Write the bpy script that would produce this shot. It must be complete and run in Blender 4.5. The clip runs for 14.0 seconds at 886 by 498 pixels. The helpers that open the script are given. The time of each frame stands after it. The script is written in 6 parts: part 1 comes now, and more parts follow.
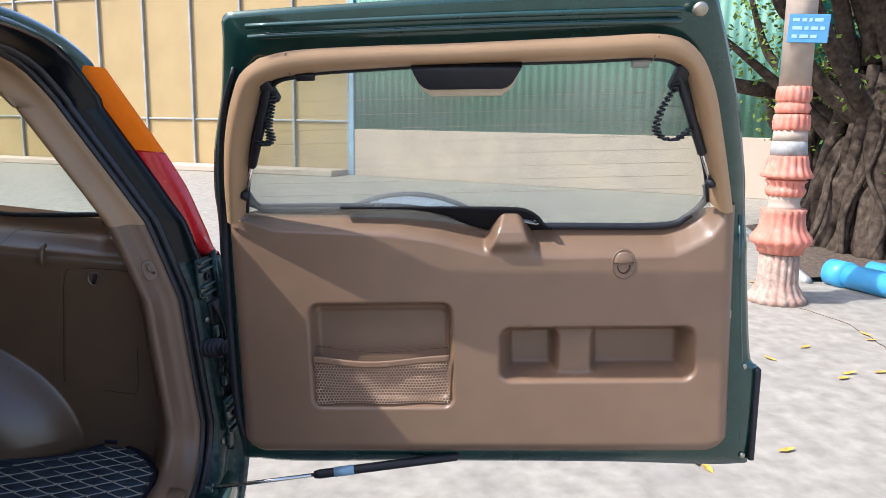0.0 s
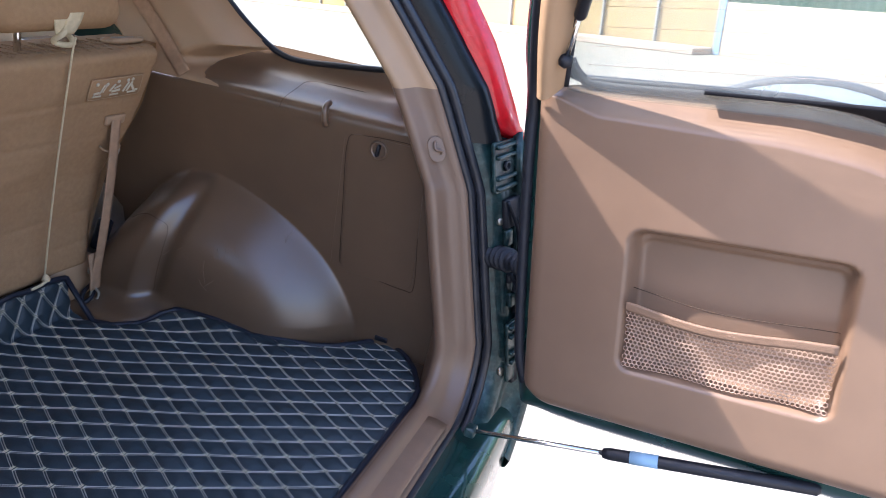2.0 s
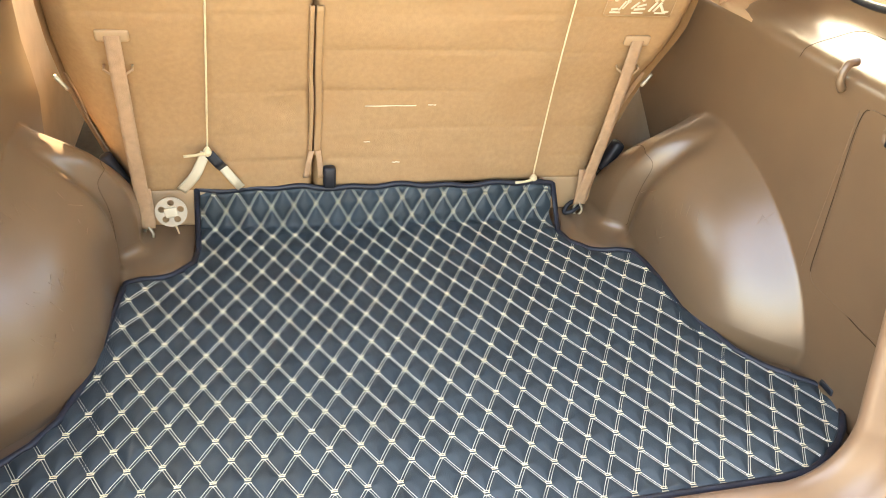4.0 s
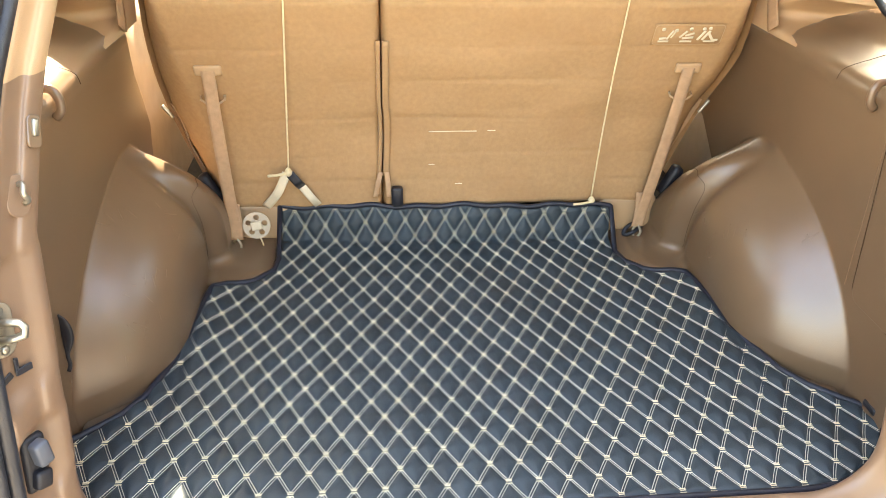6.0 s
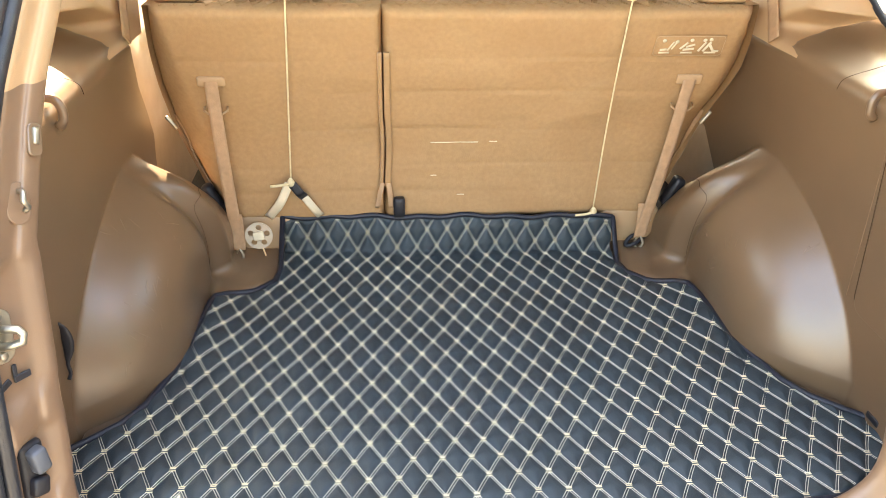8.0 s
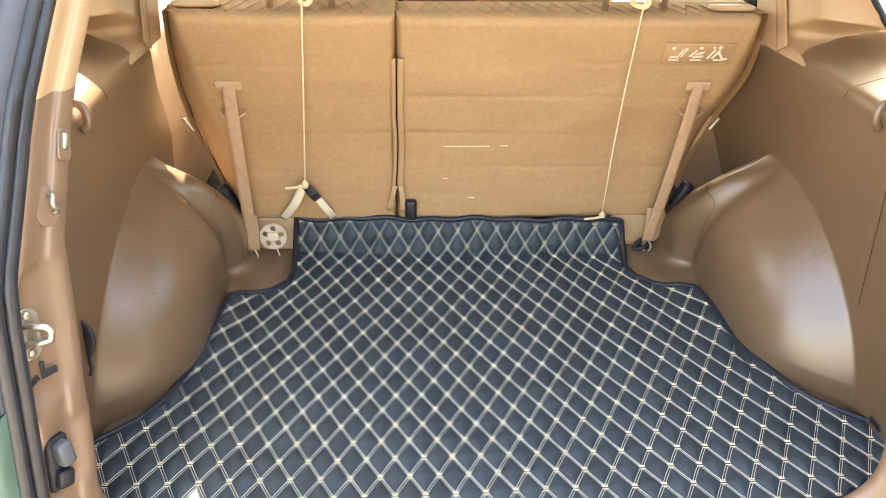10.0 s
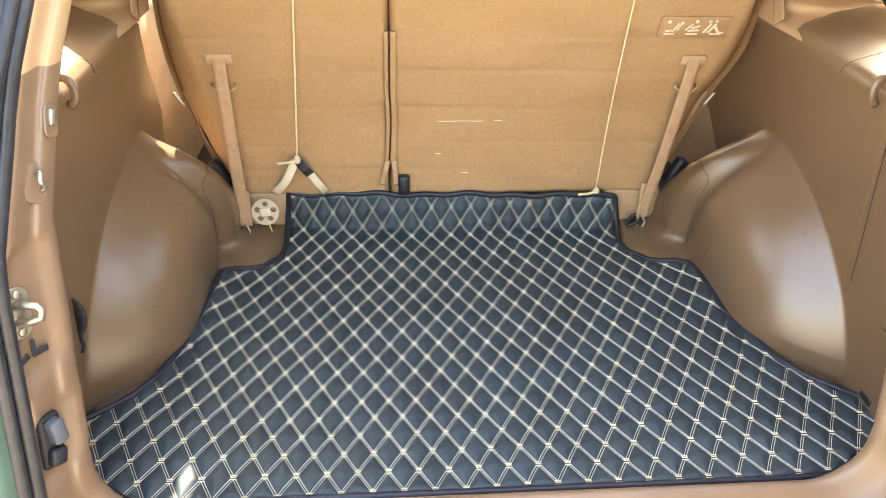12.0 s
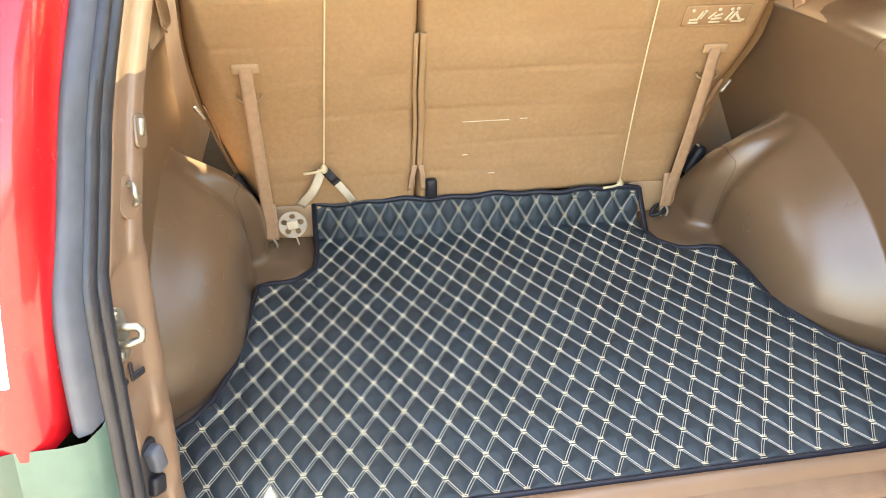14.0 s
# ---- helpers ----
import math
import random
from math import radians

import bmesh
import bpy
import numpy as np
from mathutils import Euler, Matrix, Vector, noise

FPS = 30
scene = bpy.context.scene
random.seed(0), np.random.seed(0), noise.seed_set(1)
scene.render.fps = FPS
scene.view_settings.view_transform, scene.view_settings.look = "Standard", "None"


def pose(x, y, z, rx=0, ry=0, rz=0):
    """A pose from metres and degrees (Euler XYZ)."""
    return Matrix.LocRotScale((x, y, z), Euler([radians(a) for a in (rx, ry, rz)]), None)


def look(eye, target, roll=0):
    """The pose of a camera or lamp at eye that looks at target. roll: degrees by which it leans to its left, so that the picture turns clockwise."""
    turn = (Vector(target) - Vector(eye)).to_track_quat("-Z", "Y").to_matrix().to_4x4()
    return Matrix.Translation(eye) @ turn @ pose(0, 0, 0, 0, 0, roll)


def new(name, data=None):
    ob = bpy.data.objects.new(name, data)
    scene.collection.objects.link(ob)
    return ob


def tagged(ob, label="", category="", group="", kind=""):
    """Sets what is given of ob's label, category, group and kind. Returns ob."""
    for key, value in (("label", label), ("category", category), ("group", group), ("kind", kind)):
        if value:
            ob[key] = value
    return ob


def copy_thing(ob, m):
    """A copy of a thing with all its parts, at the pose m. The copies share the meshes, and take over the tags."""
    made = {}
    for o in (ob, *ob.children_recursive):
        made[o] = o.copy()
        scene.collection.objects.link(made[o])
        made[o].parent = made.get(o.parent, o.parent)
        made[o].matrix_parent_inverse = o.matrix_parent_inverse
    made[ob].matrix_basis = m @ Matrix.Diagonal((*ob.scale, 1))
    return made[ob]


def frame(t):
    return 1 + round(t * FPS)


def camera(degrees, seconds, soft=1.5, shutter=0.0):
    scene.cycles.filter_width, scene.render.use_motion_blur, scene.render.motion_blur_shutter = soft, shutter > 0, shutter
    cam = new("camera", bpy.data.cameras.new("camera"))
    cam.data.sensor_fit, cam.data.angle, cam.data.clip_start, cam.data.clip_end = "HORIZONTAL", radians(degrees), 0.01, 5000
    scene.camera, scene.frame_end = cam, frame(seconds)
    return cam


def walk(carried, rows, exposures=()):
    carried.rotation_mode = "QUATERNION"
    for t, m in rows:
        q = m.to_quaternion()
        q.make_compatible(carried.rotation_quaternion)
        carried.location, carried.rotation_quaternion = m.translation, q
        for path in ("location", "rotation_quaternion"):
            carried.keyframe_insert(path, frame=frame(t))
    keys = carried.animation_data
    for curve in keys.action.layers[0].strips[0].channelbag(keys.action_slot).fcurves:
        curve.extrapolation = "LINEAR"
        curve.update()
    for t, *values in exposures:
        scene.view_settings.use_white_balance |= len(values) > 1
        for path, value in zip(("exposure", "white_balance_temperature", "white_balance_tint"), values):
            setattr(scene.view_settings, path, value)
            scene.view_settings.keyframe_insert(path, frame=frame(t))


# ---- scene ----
cam = camera(61.0, 14.0, soft=0.5, shutter=0.06)
# the car stands nose-up on the yard: its frame in the world
CAR = Matrix.Translation((0, 0.2, 0.64)) @ Matrix.Rotation(radians(6.0), 4, 'X') @ Matrix.Translation((0, -0.2, -0.64))
PATH = [
    (0, (-1.178, -0.126, 1.485), (0.782, -0.382, 1.176), 6.9),
    (0.5, (-1.17, -0.124, 1.479), (0.79, -0.327, 1.133), 7.6),
    (1, (-1.042, -0.125, 1.451), (0.91, -0.213, 1.026), 8.6),
    (1.5, (-0.841, -0.092, 1.433), (1.074, 0.061, 0.875), 9.7),
    (2, (-0.693, -0.108, 1.429), (1.087, 0.429, 0.690), 9.5),
    (2.5, (-0.564, -0.178, 1.435), (0.909, 0.848, 0.554), 9.0),
    (3, (-0.443, -0.165, 1.416), (0.704, 1.145, 0.432), 8.9),
    (3.5, (-0.344, -0.193, 1.401), (0.458, 1.301, 0.341), 7.6),
    (4, (-0.248, -0.306, 1.427), (0.232, 1.303, 0.340), 5.8),
    (4.2, (-0.213, -0.357, 1.427), (0.171, 1.281, 0.349), 4.9),
    (6.3, (-0.152, -0.434, 1.45), (0.025, 1.281, 0.437), 1.4),
    (6.5, (-0.149, -0.435, 1.449), (0.026, 1.282, 0.438), 1.3),
    (7, (-0.144, -0.436, 1.447), (0.028, 1.285, 0.444), 1.2),
    (7.5, (-0.145, -0.435, 1.444), (0.023, 1.293, 0.451), 1.2),
    (8, (-0.145, -0.438, 1.445), (0.018, 1.294, 0.458), 1.3),
    (8.5, (-0.154, -0.45, 1.448), (0.004, 1.286, 0.467), 1.5),
    (11, (-0.151, -0.457, 1.468), (-0.015, 1.261, 0.451), 1.4),
    (11.5, (-0.154, -0.452, 1.467), (-0.008, 1.249, 0.427), 1.6),
    (12, (-0.151, -0.45, 1.464), (0.006, 1.245, 0.415), 1.8),
    (12.5, (-0.149, -0.454, 1.464), (0.011, 1.239, 0.411), 2.0),
    (13, (-0.152, -0.453, 1.468), (0.021, 1.283, 0.488), 1.8),
    (13.5, (-0.188, -0.432, 1.449), (0.054, 1.301, 0.482), 2.4),
    (14, (-0.319, -0.425, 1.436), (-0.029, 1.271, 0.416), 0.3),
]
EXPOSURES = [(0.0, 1.12, 5900, 13), (1.2, 1.45, 5800, 14), (1.8, 2.05, 5700, 19), (2.3, 2.72, 6300, 18), (2.9, 3.58, 8300, 12), (4.0, 4.32, 8900, 9), (6.5, 4.08, 8600, 10), (14.0, 4.08, 8550, 10)]
walk(cam, [(t, CAR @ look(eye, target, roll)) for t, eye, target, roll in PATH], EXPOSURES)

# ---- world and sun ----
SUN_WAY = CAR.to_3x3() @ Vector((-0.20, 1.02, 1.0)).normalized()   # towards the sun
sky_world = bpy.data.worlds.new("sky")
scene.world = sky_world
sky_world.use_nodes = True
wn = sky_world.node_tree
sky = wn.nodes.new("ShaderNodeTexSky")
sky.sky_type, sky.sun_disc = "NISHITA", False
sky.air_density, sky.dust_density = 1.0, 3.5      # a hazy tropical sky
sky.sun_elevation = math.asin(SUN_WAY.z)
sky.sun_rotation = math.atan2(SUN_WAY.x, SUN_WAY.y)
wn.nodes["Background"].inputs[1].default_value = 0.15
wn.links.new(sky.outputs[0], wn.nodes["Background"].inputs[0])
sun = new("sun", bpy.data.lights.new("sun", "SUN"))
sun.data.energy, sun.data.angle, sun.data.color = 2.8, radians(0.6), (1.0, 0.95, 0.86)
sun.rotation_mode = "QUATERNION"
sun.rotation_quaternion = SUN_WAY.to_track_quat("Z", "Y")

# ---- materials ----


def surface(name, color, rough=0.5, metal=0.0, spread=0.12, scale=30.0, bump=0.0, bump_scale=400.0, coat=0.0, random_tone=0.0,
            second=None, second_scale=3.0, second_amount=0.5, spec=0.5, trans=0.0, ior=1.45, coat_rough=0.05):
    m = bpy.data.materials.new(name)
    m.use_nodes = True
    nt = m.node_tree
    b = nt.nodes["Principled BSDF"]
    b.inputs["Roughness"].default_value, b.inputs["Metallic"].default_value = rough, metal
    b.inputs["Coat Weight"].default_value, b.inputs["Coat Roughness"].default_value = coat, coat_rough
    b.inputs["Specular IOR Level"].default_value = spec
    b.inputs["Transmission Weight"].default_value, b.inputs["IOR"].default_value = trans, ior
    co = nt.nodes.new("ShaderNodeTexCoord")

    def noise_node(sc, detail=5.0):
        n = nt.nodes.new("ShaderNodeTexNoise")
        n.inputs["Scale"].default_value, n.inputs["Detail"].default_value = sc, detail
        nt.links.new(co.outputs["Object"], n.inputs["Vector"])
        return n.outputs["Fac"]

    def mixed(a, c, fac):
        x = nt.nodes.new("ShaderNodeMix")
        x.data_type = "RGBA"
        for sock, val in ((x.inputs[6], a), (x.inputs[7], c), (x.inputs[0], fac)):
            if isinstance(val, bpy.types.NodeSocket):
                nt.links.new(val, sock)
            else:
                sock.default_value = val
        return x.outputs[2]

    def ramp(fac, lo, hi):
        r = nt.nodes.new("ShaderNodeMapRange")
        r.inputs[1].default_value, r.inputs[2].default_value = lo, hi
        nt.links.new(fac, r.inputs[0])
        return r.outputs[0]

    lo = tuple(c * (1 - spread) for c in color) + (1,)
    hi = tuple(min(1, c * (1 + spread)) for c in color) + (1,)
    out = mixed(lo, hi, ramp(noise_node(scale), 0.3, 0.7))
    if second:
        out = mixed(out, (*second, 1), ramp(noise_node(second_scale, 8.0), 0.5, 0.5 + 0.5 / max(second_amount, 0.05) * 0.5))
    if random_tone:
        inf = nt.nodes.new("ShaderNodeObjectInfo")
        out = mixed(out, tuple(c * (1 - random_tone) for c in color) + (1,), inf.outputs["Random"])
    nt.links.new(out, b.inputs["Base Color"])
    if spread:
        r = nt.nodes.new("ShaderNodeMapRange")
        r.inputs[3].default_value, r.inputs[4].default_value = max(0.02, rough - 0.07), min(1, rough + 0.07)
        nt.links.new(noise_node(scale * 0.37), r.inputs[0])
        nt.links.new(r.outputs[0], b.inputs["Roughness"])
    if bump:
        bp = nt.nodes.new("ShaderNodeBump")
        bp.inputs["Strength"].default_value, bp.inputs["Distance"].default_value = bump, 0.002
        nt.links.new(noise_node(bump_scale, 3.0), bp.inputs["Height"])
        nt.links.new(bp.outputs[0], b.inputs["Normal"])
    return m


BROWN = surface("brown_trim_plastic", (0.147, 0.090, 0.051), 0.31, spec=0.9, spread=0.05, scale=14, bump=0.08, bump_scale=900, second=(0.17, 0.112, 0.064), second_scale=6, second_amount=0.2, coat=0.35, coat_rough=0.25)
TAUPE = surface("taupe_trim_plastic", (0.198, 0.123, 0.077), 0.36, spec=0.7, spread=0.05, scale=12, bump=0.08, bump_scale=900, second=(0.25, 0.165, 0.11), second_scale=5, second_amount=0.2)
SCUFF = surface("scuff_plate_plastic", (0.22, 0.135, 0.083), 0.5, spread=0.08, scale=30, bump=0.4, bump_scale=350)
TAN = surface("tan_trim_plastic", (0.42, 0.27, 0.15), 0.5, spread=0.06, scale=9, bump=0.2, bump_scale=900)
FABRIC = surface("tan_seat_fabric", (0.366, 0.222, 0.112), 0.9, spread=0.07, scale=110, spec=0.2, bump=0.22, bump_scale=500, second=(0.33, 0.185, 0.09), second_scale=9, second_amount=0.4)
LEATHER = surface("navy_quilted_leather", (0.026, 0.040, 0.050), 0.46, spec=0.45, spread=0.25, scale=18, bump=0.35, bump_scale=700)
WHITETHREAD = surface("white_thread", (0.60, 0.57, 0.48), 0.8, spread=0.1, scale=60)
THREAD = surface("cream_thread", (0.76, 0.67, 0.45), 0.8, spread=0.15, scale=60)
PIPING = surface("navy_piping", (0.012, 0.015, 0.026), 0.45, spread=0.2, scale=40, bump=0.3, bump_scale=500)
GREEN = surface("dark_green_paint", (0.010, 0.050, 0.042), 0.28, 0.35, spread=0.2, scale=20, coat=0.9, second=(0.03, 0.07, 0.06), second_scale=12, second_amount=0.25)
SEAL = surface("weathered_seal_rubber", (0.024, 0.025, 0.030), 0.33, spread=0.25, scale=40, spec=0.6, bump=0.2, bump_scale=500)
RUBBER = surface("black_rubber", (0.012, 0.014, 0.020), 0.5, spread=0.25, scale=50, bump=0.3, bump_scale=600)
MATTEBLACK = surface("matte_black_plastic", (0.010, 0.010, 0.012), 0.75, spread=0.2, scale=40, spec=0.2)
GLOSSBLACK = surface("gloss_black_body", (0.005, 0.007, 0.009), 0.22, spread=0.2, scale=40, spec=0.35)
BLACK = surface("black_plastic", (0.014, 0.015, 0.02), 0.45, spread=0.2, scale=40, bump=0.2, bump_scale=900)
STEEL = surface("galvanised_steel", (0.42, 0.39, 0.32), 0.4, 0.9, spread=0.2, scale=40, bump=0.15, bump_scale=300)
CHROME = surface("polished_steel", (0.75, 0.75, 0.74), 0.12, 1.0, spread=0.05, scale=30)
GREASE = surface("greasy_green_metal", (0.010, 0.036, 0.036), 0.38, 0.2, spread=0.5, scale=60, coat=0.2, second=(0.22, 0.26, 0.24), second_scale=70, second_amount=0.24, bump=0.3, bump_scale=200)
ORANGE = surface("orange_lens", (1.0, 0.19, 0.0), 0.3, spread=0.06, scale=90, spec=0.12)
RED = surface("red_lens", (0.62, 0.010, 0.016), 0.25, spread=0.1, scale=90, spec=0.5, coat=0.6)
WHITELENS = surface("clear_lens", (0.8, 0.8, 0.76), 0.15, spread=0.06, scale=90, coat=0.8)
WEBBING = surface("tan_webbing", (0.42, 0.26, 0.15), 0.8, spread=0.1, scale=80, bump=0.7, bump_scale=900)
NET = surface("tan_netting", (0.46, 0.32, 0.23), 0.7, spread=0.12, scale=60)
CORD = surface("cream_cord", (0.66, 0.54, 0.33), 0.8, spread=0.1, scale=90, bump=0.5, bump_scale=700)
CREAM = surface("cream_plastic", (0.62, 0.53, 0.38), 0.55, spread=0.08, scale=30)
HEADLINER = surface("beige_headliner", (0.5, 0.42, 0.32), 0.9, spread=0.06, scale=20, bump=0.3, bump_scale=800)
CARPET = surface("dark_carpet", (0.03, 0.026, 0.024), 0.95, spread=0.3, scale=60, bump=0.6, bump_scale=500)
SEAM = surface("seam_shadow_gap", (0.060, 0.038, 0.025), 0.7, spread=0.1, scale=40, spec=0.2)
MAROON = surface("maroon_vinyl", (0.17, 0.045, 0.025), 0.5, spread=0.12, scale=20)
# dull grey; on the left lamp strips it stands in for a reflection
GREY_AND_SHEEN = surface("grey_and_strip_sheen", (0.078, 0.086, 0.102), 0.5, spread=0.15, scale=25)
# body green lightened, so light on the left jamb sits in its colour
LITGREEN = surface("lit_green_edge", (0.075, 0.135, 0.105), 0.45, 0.1, spread=0.2, scale=14, coat=0.3)
CONCRETE = surface("worn_concrete", (0.275, 0.250, 0.207), 0.85, spread=0.22, scale=9.0, bump=0.45, bump_scale=70, second=(0.205, 0.188, 0.16), second_scale=2.3, second_amount=0.5)
YELLOW = surface("yellow_sheet", (0.385, 0.28, 0.128), 0.65, spread=0.06, scale=1.2, second=(0.37, 0.27, 0.125), second_scale=0.4, second_amount=0.4)
GREYMETAL = surface("grey_painted_steel", (0.34, 0.35, 0.34), 0.5, 0.3, spread=0.15, scale=3, second=(0.22, 0.15, 0.10), second_scale=2, second_amount=0.3)
PLASTER = surface("beige_plaster", (0.46, 0.37, 0.29), 0.85, spread=0.06, scale=1.0, second=(0.44, 0.35, 0.28), second_scale=0.7, second_amount=0.4)
SHEETGREEN = surface("green_sheet_metal", (0.085, 0.21, 0.155), 0.55, spread=0.15, scale=0.8, second=(0.09, 0.22, 0.17), second_scale=0.5, second_amount=0.5)
TARP = surface("turquoise_tarp", (0.035, 0.25, 0.20), 0.6, spread=0.15, scale=3)
POLE = surface("pole_concrete", (0.38, 0.31, 0.25), 0.8, spread=0.15, scale=7, bump=0.4, bump_scale=60)
GREYLIME = surface("grey_limewash", (0.30, 0.30, 0.29), 0.9, spread=0.25, scale=16, bump=0.4, bump_scale=60, second=(0.45, 0.40, 0.36), second_scale=9, second_amount=0.4)
PINK = surface("coral_paint", (0.55, 0.19, 0.13), 0.7, spread=0.16, scale=9, second=(0.62, 0.45, 0.38), second_scale=12, second_amount=0.35)
PLINTH = surface("peeling_plinth_paint", (0.34, 0.25, 0.20), 0.85, spread=0.3, scale=22, bump=0.6, bump_scale=60, second=(0.46, 0.18, 0.13), second_scale=9, second_amount=0.5)
SIGN = surface("blue_sign", (0.07, 0.23, 0.44), 0.5, spread=0.08, scale=12)
SIGNTEXT = surface("pale_sign_paint", (0.27, 0.43, 0.58), 0.6, spread=0.05, scale=30)
BARK = surface("fig_bark", (0.052, 0.038, 0.028), 0.95, spread=0.55, scale=14, bump=1.0, bump_scale=22, second=(0.17, 0.135, 0.10), second_scale=9, second_amount=0.4, spec=0.2)
LEAF = surface("green_leaf", (0.13, 0.20, 0.025), 0.5, spread=0.35, scale=3)
LEAFYELLOW = surface("dry_leaf", (0.50, 0.30, 0.05), 0.7, spread=0.3, scale=30)
SOIL = surface("leaf_litter_soil", (0.09, 0.065, 0.045), 0.95, spread=0.5, scale=25, bump=1.0, bump_scale=50)
PIPEBLUE = surface("blue_pipe", (0.06, 0.33, 0.62), 0.4, spread=0.08, scale=8, coat=0.2)
WHEELCOVER = surface("silver_cover", (0.45, 0.50, 0.55), 0.3, 0.5, spread=0.08, scale=8, coat=0.5)


def glass_material(name, tint, dust_haze=0.0):
    m = bpy.data.materials.new(name)
    m.use_nodes = True
    nt = m.node_tree
    for n in list(nt.nodes):
        if n.type == "BSDF_PRINCIPLED":
            nt.nodes.remove(n)
    thin, gloss, mix, face, steep, fres = (nt.nodes.new(k) for k in ("ShaderNodeBsdfTransparent", "ShaderNodeBsdfGlossy", "ShaderNodeMixShader", "ShaderNodeLayerWeight", "ShaderNodeMath", "ShaderNodeMath"))
    thin.inputs[0].default_value = (*tint, 1)
    gloss.inputs["Roughness"].default_value = 0.01
    face.inputs[0].default_value = 0.5
    steep.operation, steep.inputs[1].default_value = "POWER", 4.0
    fres.operation, fres.inputs[1].default_value, fres.inputs[2].default_value = "MULTIPLY_ADD", 0.6, 0.03
    nt.links.new(face.outputs["Facing"], steep.inputs[0])
    nt.links.new(steep.outputs[0], fres.inputs[0])
    nt.links.new(fres.outputs[0], mix.inputs[0])
    nt.links.new(thin.outputs[0], mix.inputs[1])
    nt.links.new(gloss.outputs[0], mix.inputs[2])
    out = mix.outputs[0]
    if dust_haze:
        # a patchy film of dust on the pane, thickened to imitate reflected haze
        film, coat_mix, co, n, r = (nt.nodes.new(k) for k in ("ShaderNodeBsdfDiffuse", "ShaderNodeMixShader", "ShaderNodeTexCoord", "ShaderNodeTexNoise", "ShaderNodeMapRange"))
        film.inputs[0].default_value = (0.7, 0.68, 0.62, 1)
        n.inputs["Scale"].default_value, n.inputs["Detail"].default_value = 5.0, 8.0
        r.inputs[1].default_value, r.inputs[2].default_value, r.inputs[3].default_value, r.inputs[4].default_value = 0.35, 0.7, dust_haze * 0.6, dust_haze * 1.8
        nt.links.new(co.outputs["Object"], n.inputs["Vector"])
        nt.links.new(n.outputs["Fac"], r.inputs[0])
        nt.links.new(r.outputs[0], coat_mix.inputs[0])
        nt.links.new(out, coat_mix.inputs[1])
        nt.links.new(film.outputs[0], coat_mix.inputs[2])
        out = coat_mix.outputs[0]
    nt.links.new(out, nt.nodes["Material Output"].inputs[0])
    return m


GLASS = glass_material("clear_glass", (0.86, 0.90, 0.87))
HAZYDUST = glass_material("dusty_hazed_glass", (0.84, 0.88, 0.85), 0.17)

# ---- builders ----
IDENT = Matrix.Identity(4)
XF = CAR                      # the frame in which the parts that follow are given


def thing(name, label, category, at=(0, 0, 0), group="", kind=""):
    e = new(name)
    e.empty_display_size = 0.1
    e.matrix_basis = Matrix.Translation(XF @ Vector(at))
    return tagged(e, label, category, group, kind)


def part(name, data, material, parent=None, label="", smooth=True):
    """data: a bmesh or (vertices, faces), in the frame XF."""
    me = bpy.data.meshes.new(name)
    if isinstance(data, bmesh.types.BMesh):
        data.to_mesh(me)
        data.free()
    else:
        v, f = data
        me.from_pydata([tuple(map(float, p)) for p in v], [], [tuple(map(int, q)) for q in f])
    me.transform(XF)
    me.update()
    me.materials.append(material)
    if smooth:
        me.polygons.foreach_set("use_smooth", [True] * len(me.polygons))
    ob = new(name, me)
    if parent is not None:
        ob.parent = parent
        ob.matrix_parent_inverse = Matrix.Translation(-place_of(parent))
    if label:
        ob["label"] = label
    return ob


def place_of(ob):
    return ob.matrix_basis.translation.copy()


def grid_data(g, closed=False, thick=0.0):
    """A sheet of quads from an array (rows, columns, 3); thick: a back face that far behind, along the sheet's normal."""
    g = np.asarray(g, float)
    m, n = g.shape[:2]
    idx = np.arange(m * n).reshape(m, n)
    a, b = idx[:-1, :-1].ravel(), idx[:-1, 1:].ravel()
    c, d = idx[1:, 1:].ravel(), idx[1:, :-1].ravel()
    faces = np.stack([a, b, c, d], 1).tolist()
    if closed:
        faces += np.stack([idx[:-1, -1], idx[:-1, 0], idx[1:, 0], idx[1:, -1]], 1).tolist()
    verts = g.reshape(-1, 3)
    if thick:
        gu, gv = np.gradient(g, axis=0), np.gradient(g, axis=1)
        nn = np.cross(gu, gv)
        nn /= np.linalg.norm(nn, axis=2, keepdims=True) + 1e-12
        k = m * n
        verts = np.concatenate([verts, (g + nn * thick).reshape(-1, 3)])
        faces += [[k + f[0], k + f[3], k + f[2], k + f[1]] for f in faces[:]]
        rim = list(idx[0, :]) + list(idx[1:, -1]) + list(idx[-1, -2::-1]) + list(idx[-2:0, 0][::1])
        for p, q in zip(rim, rim[1:] + rim[:1]):
            faces.append([q, p, p + k, q + k])
    return verts, faces


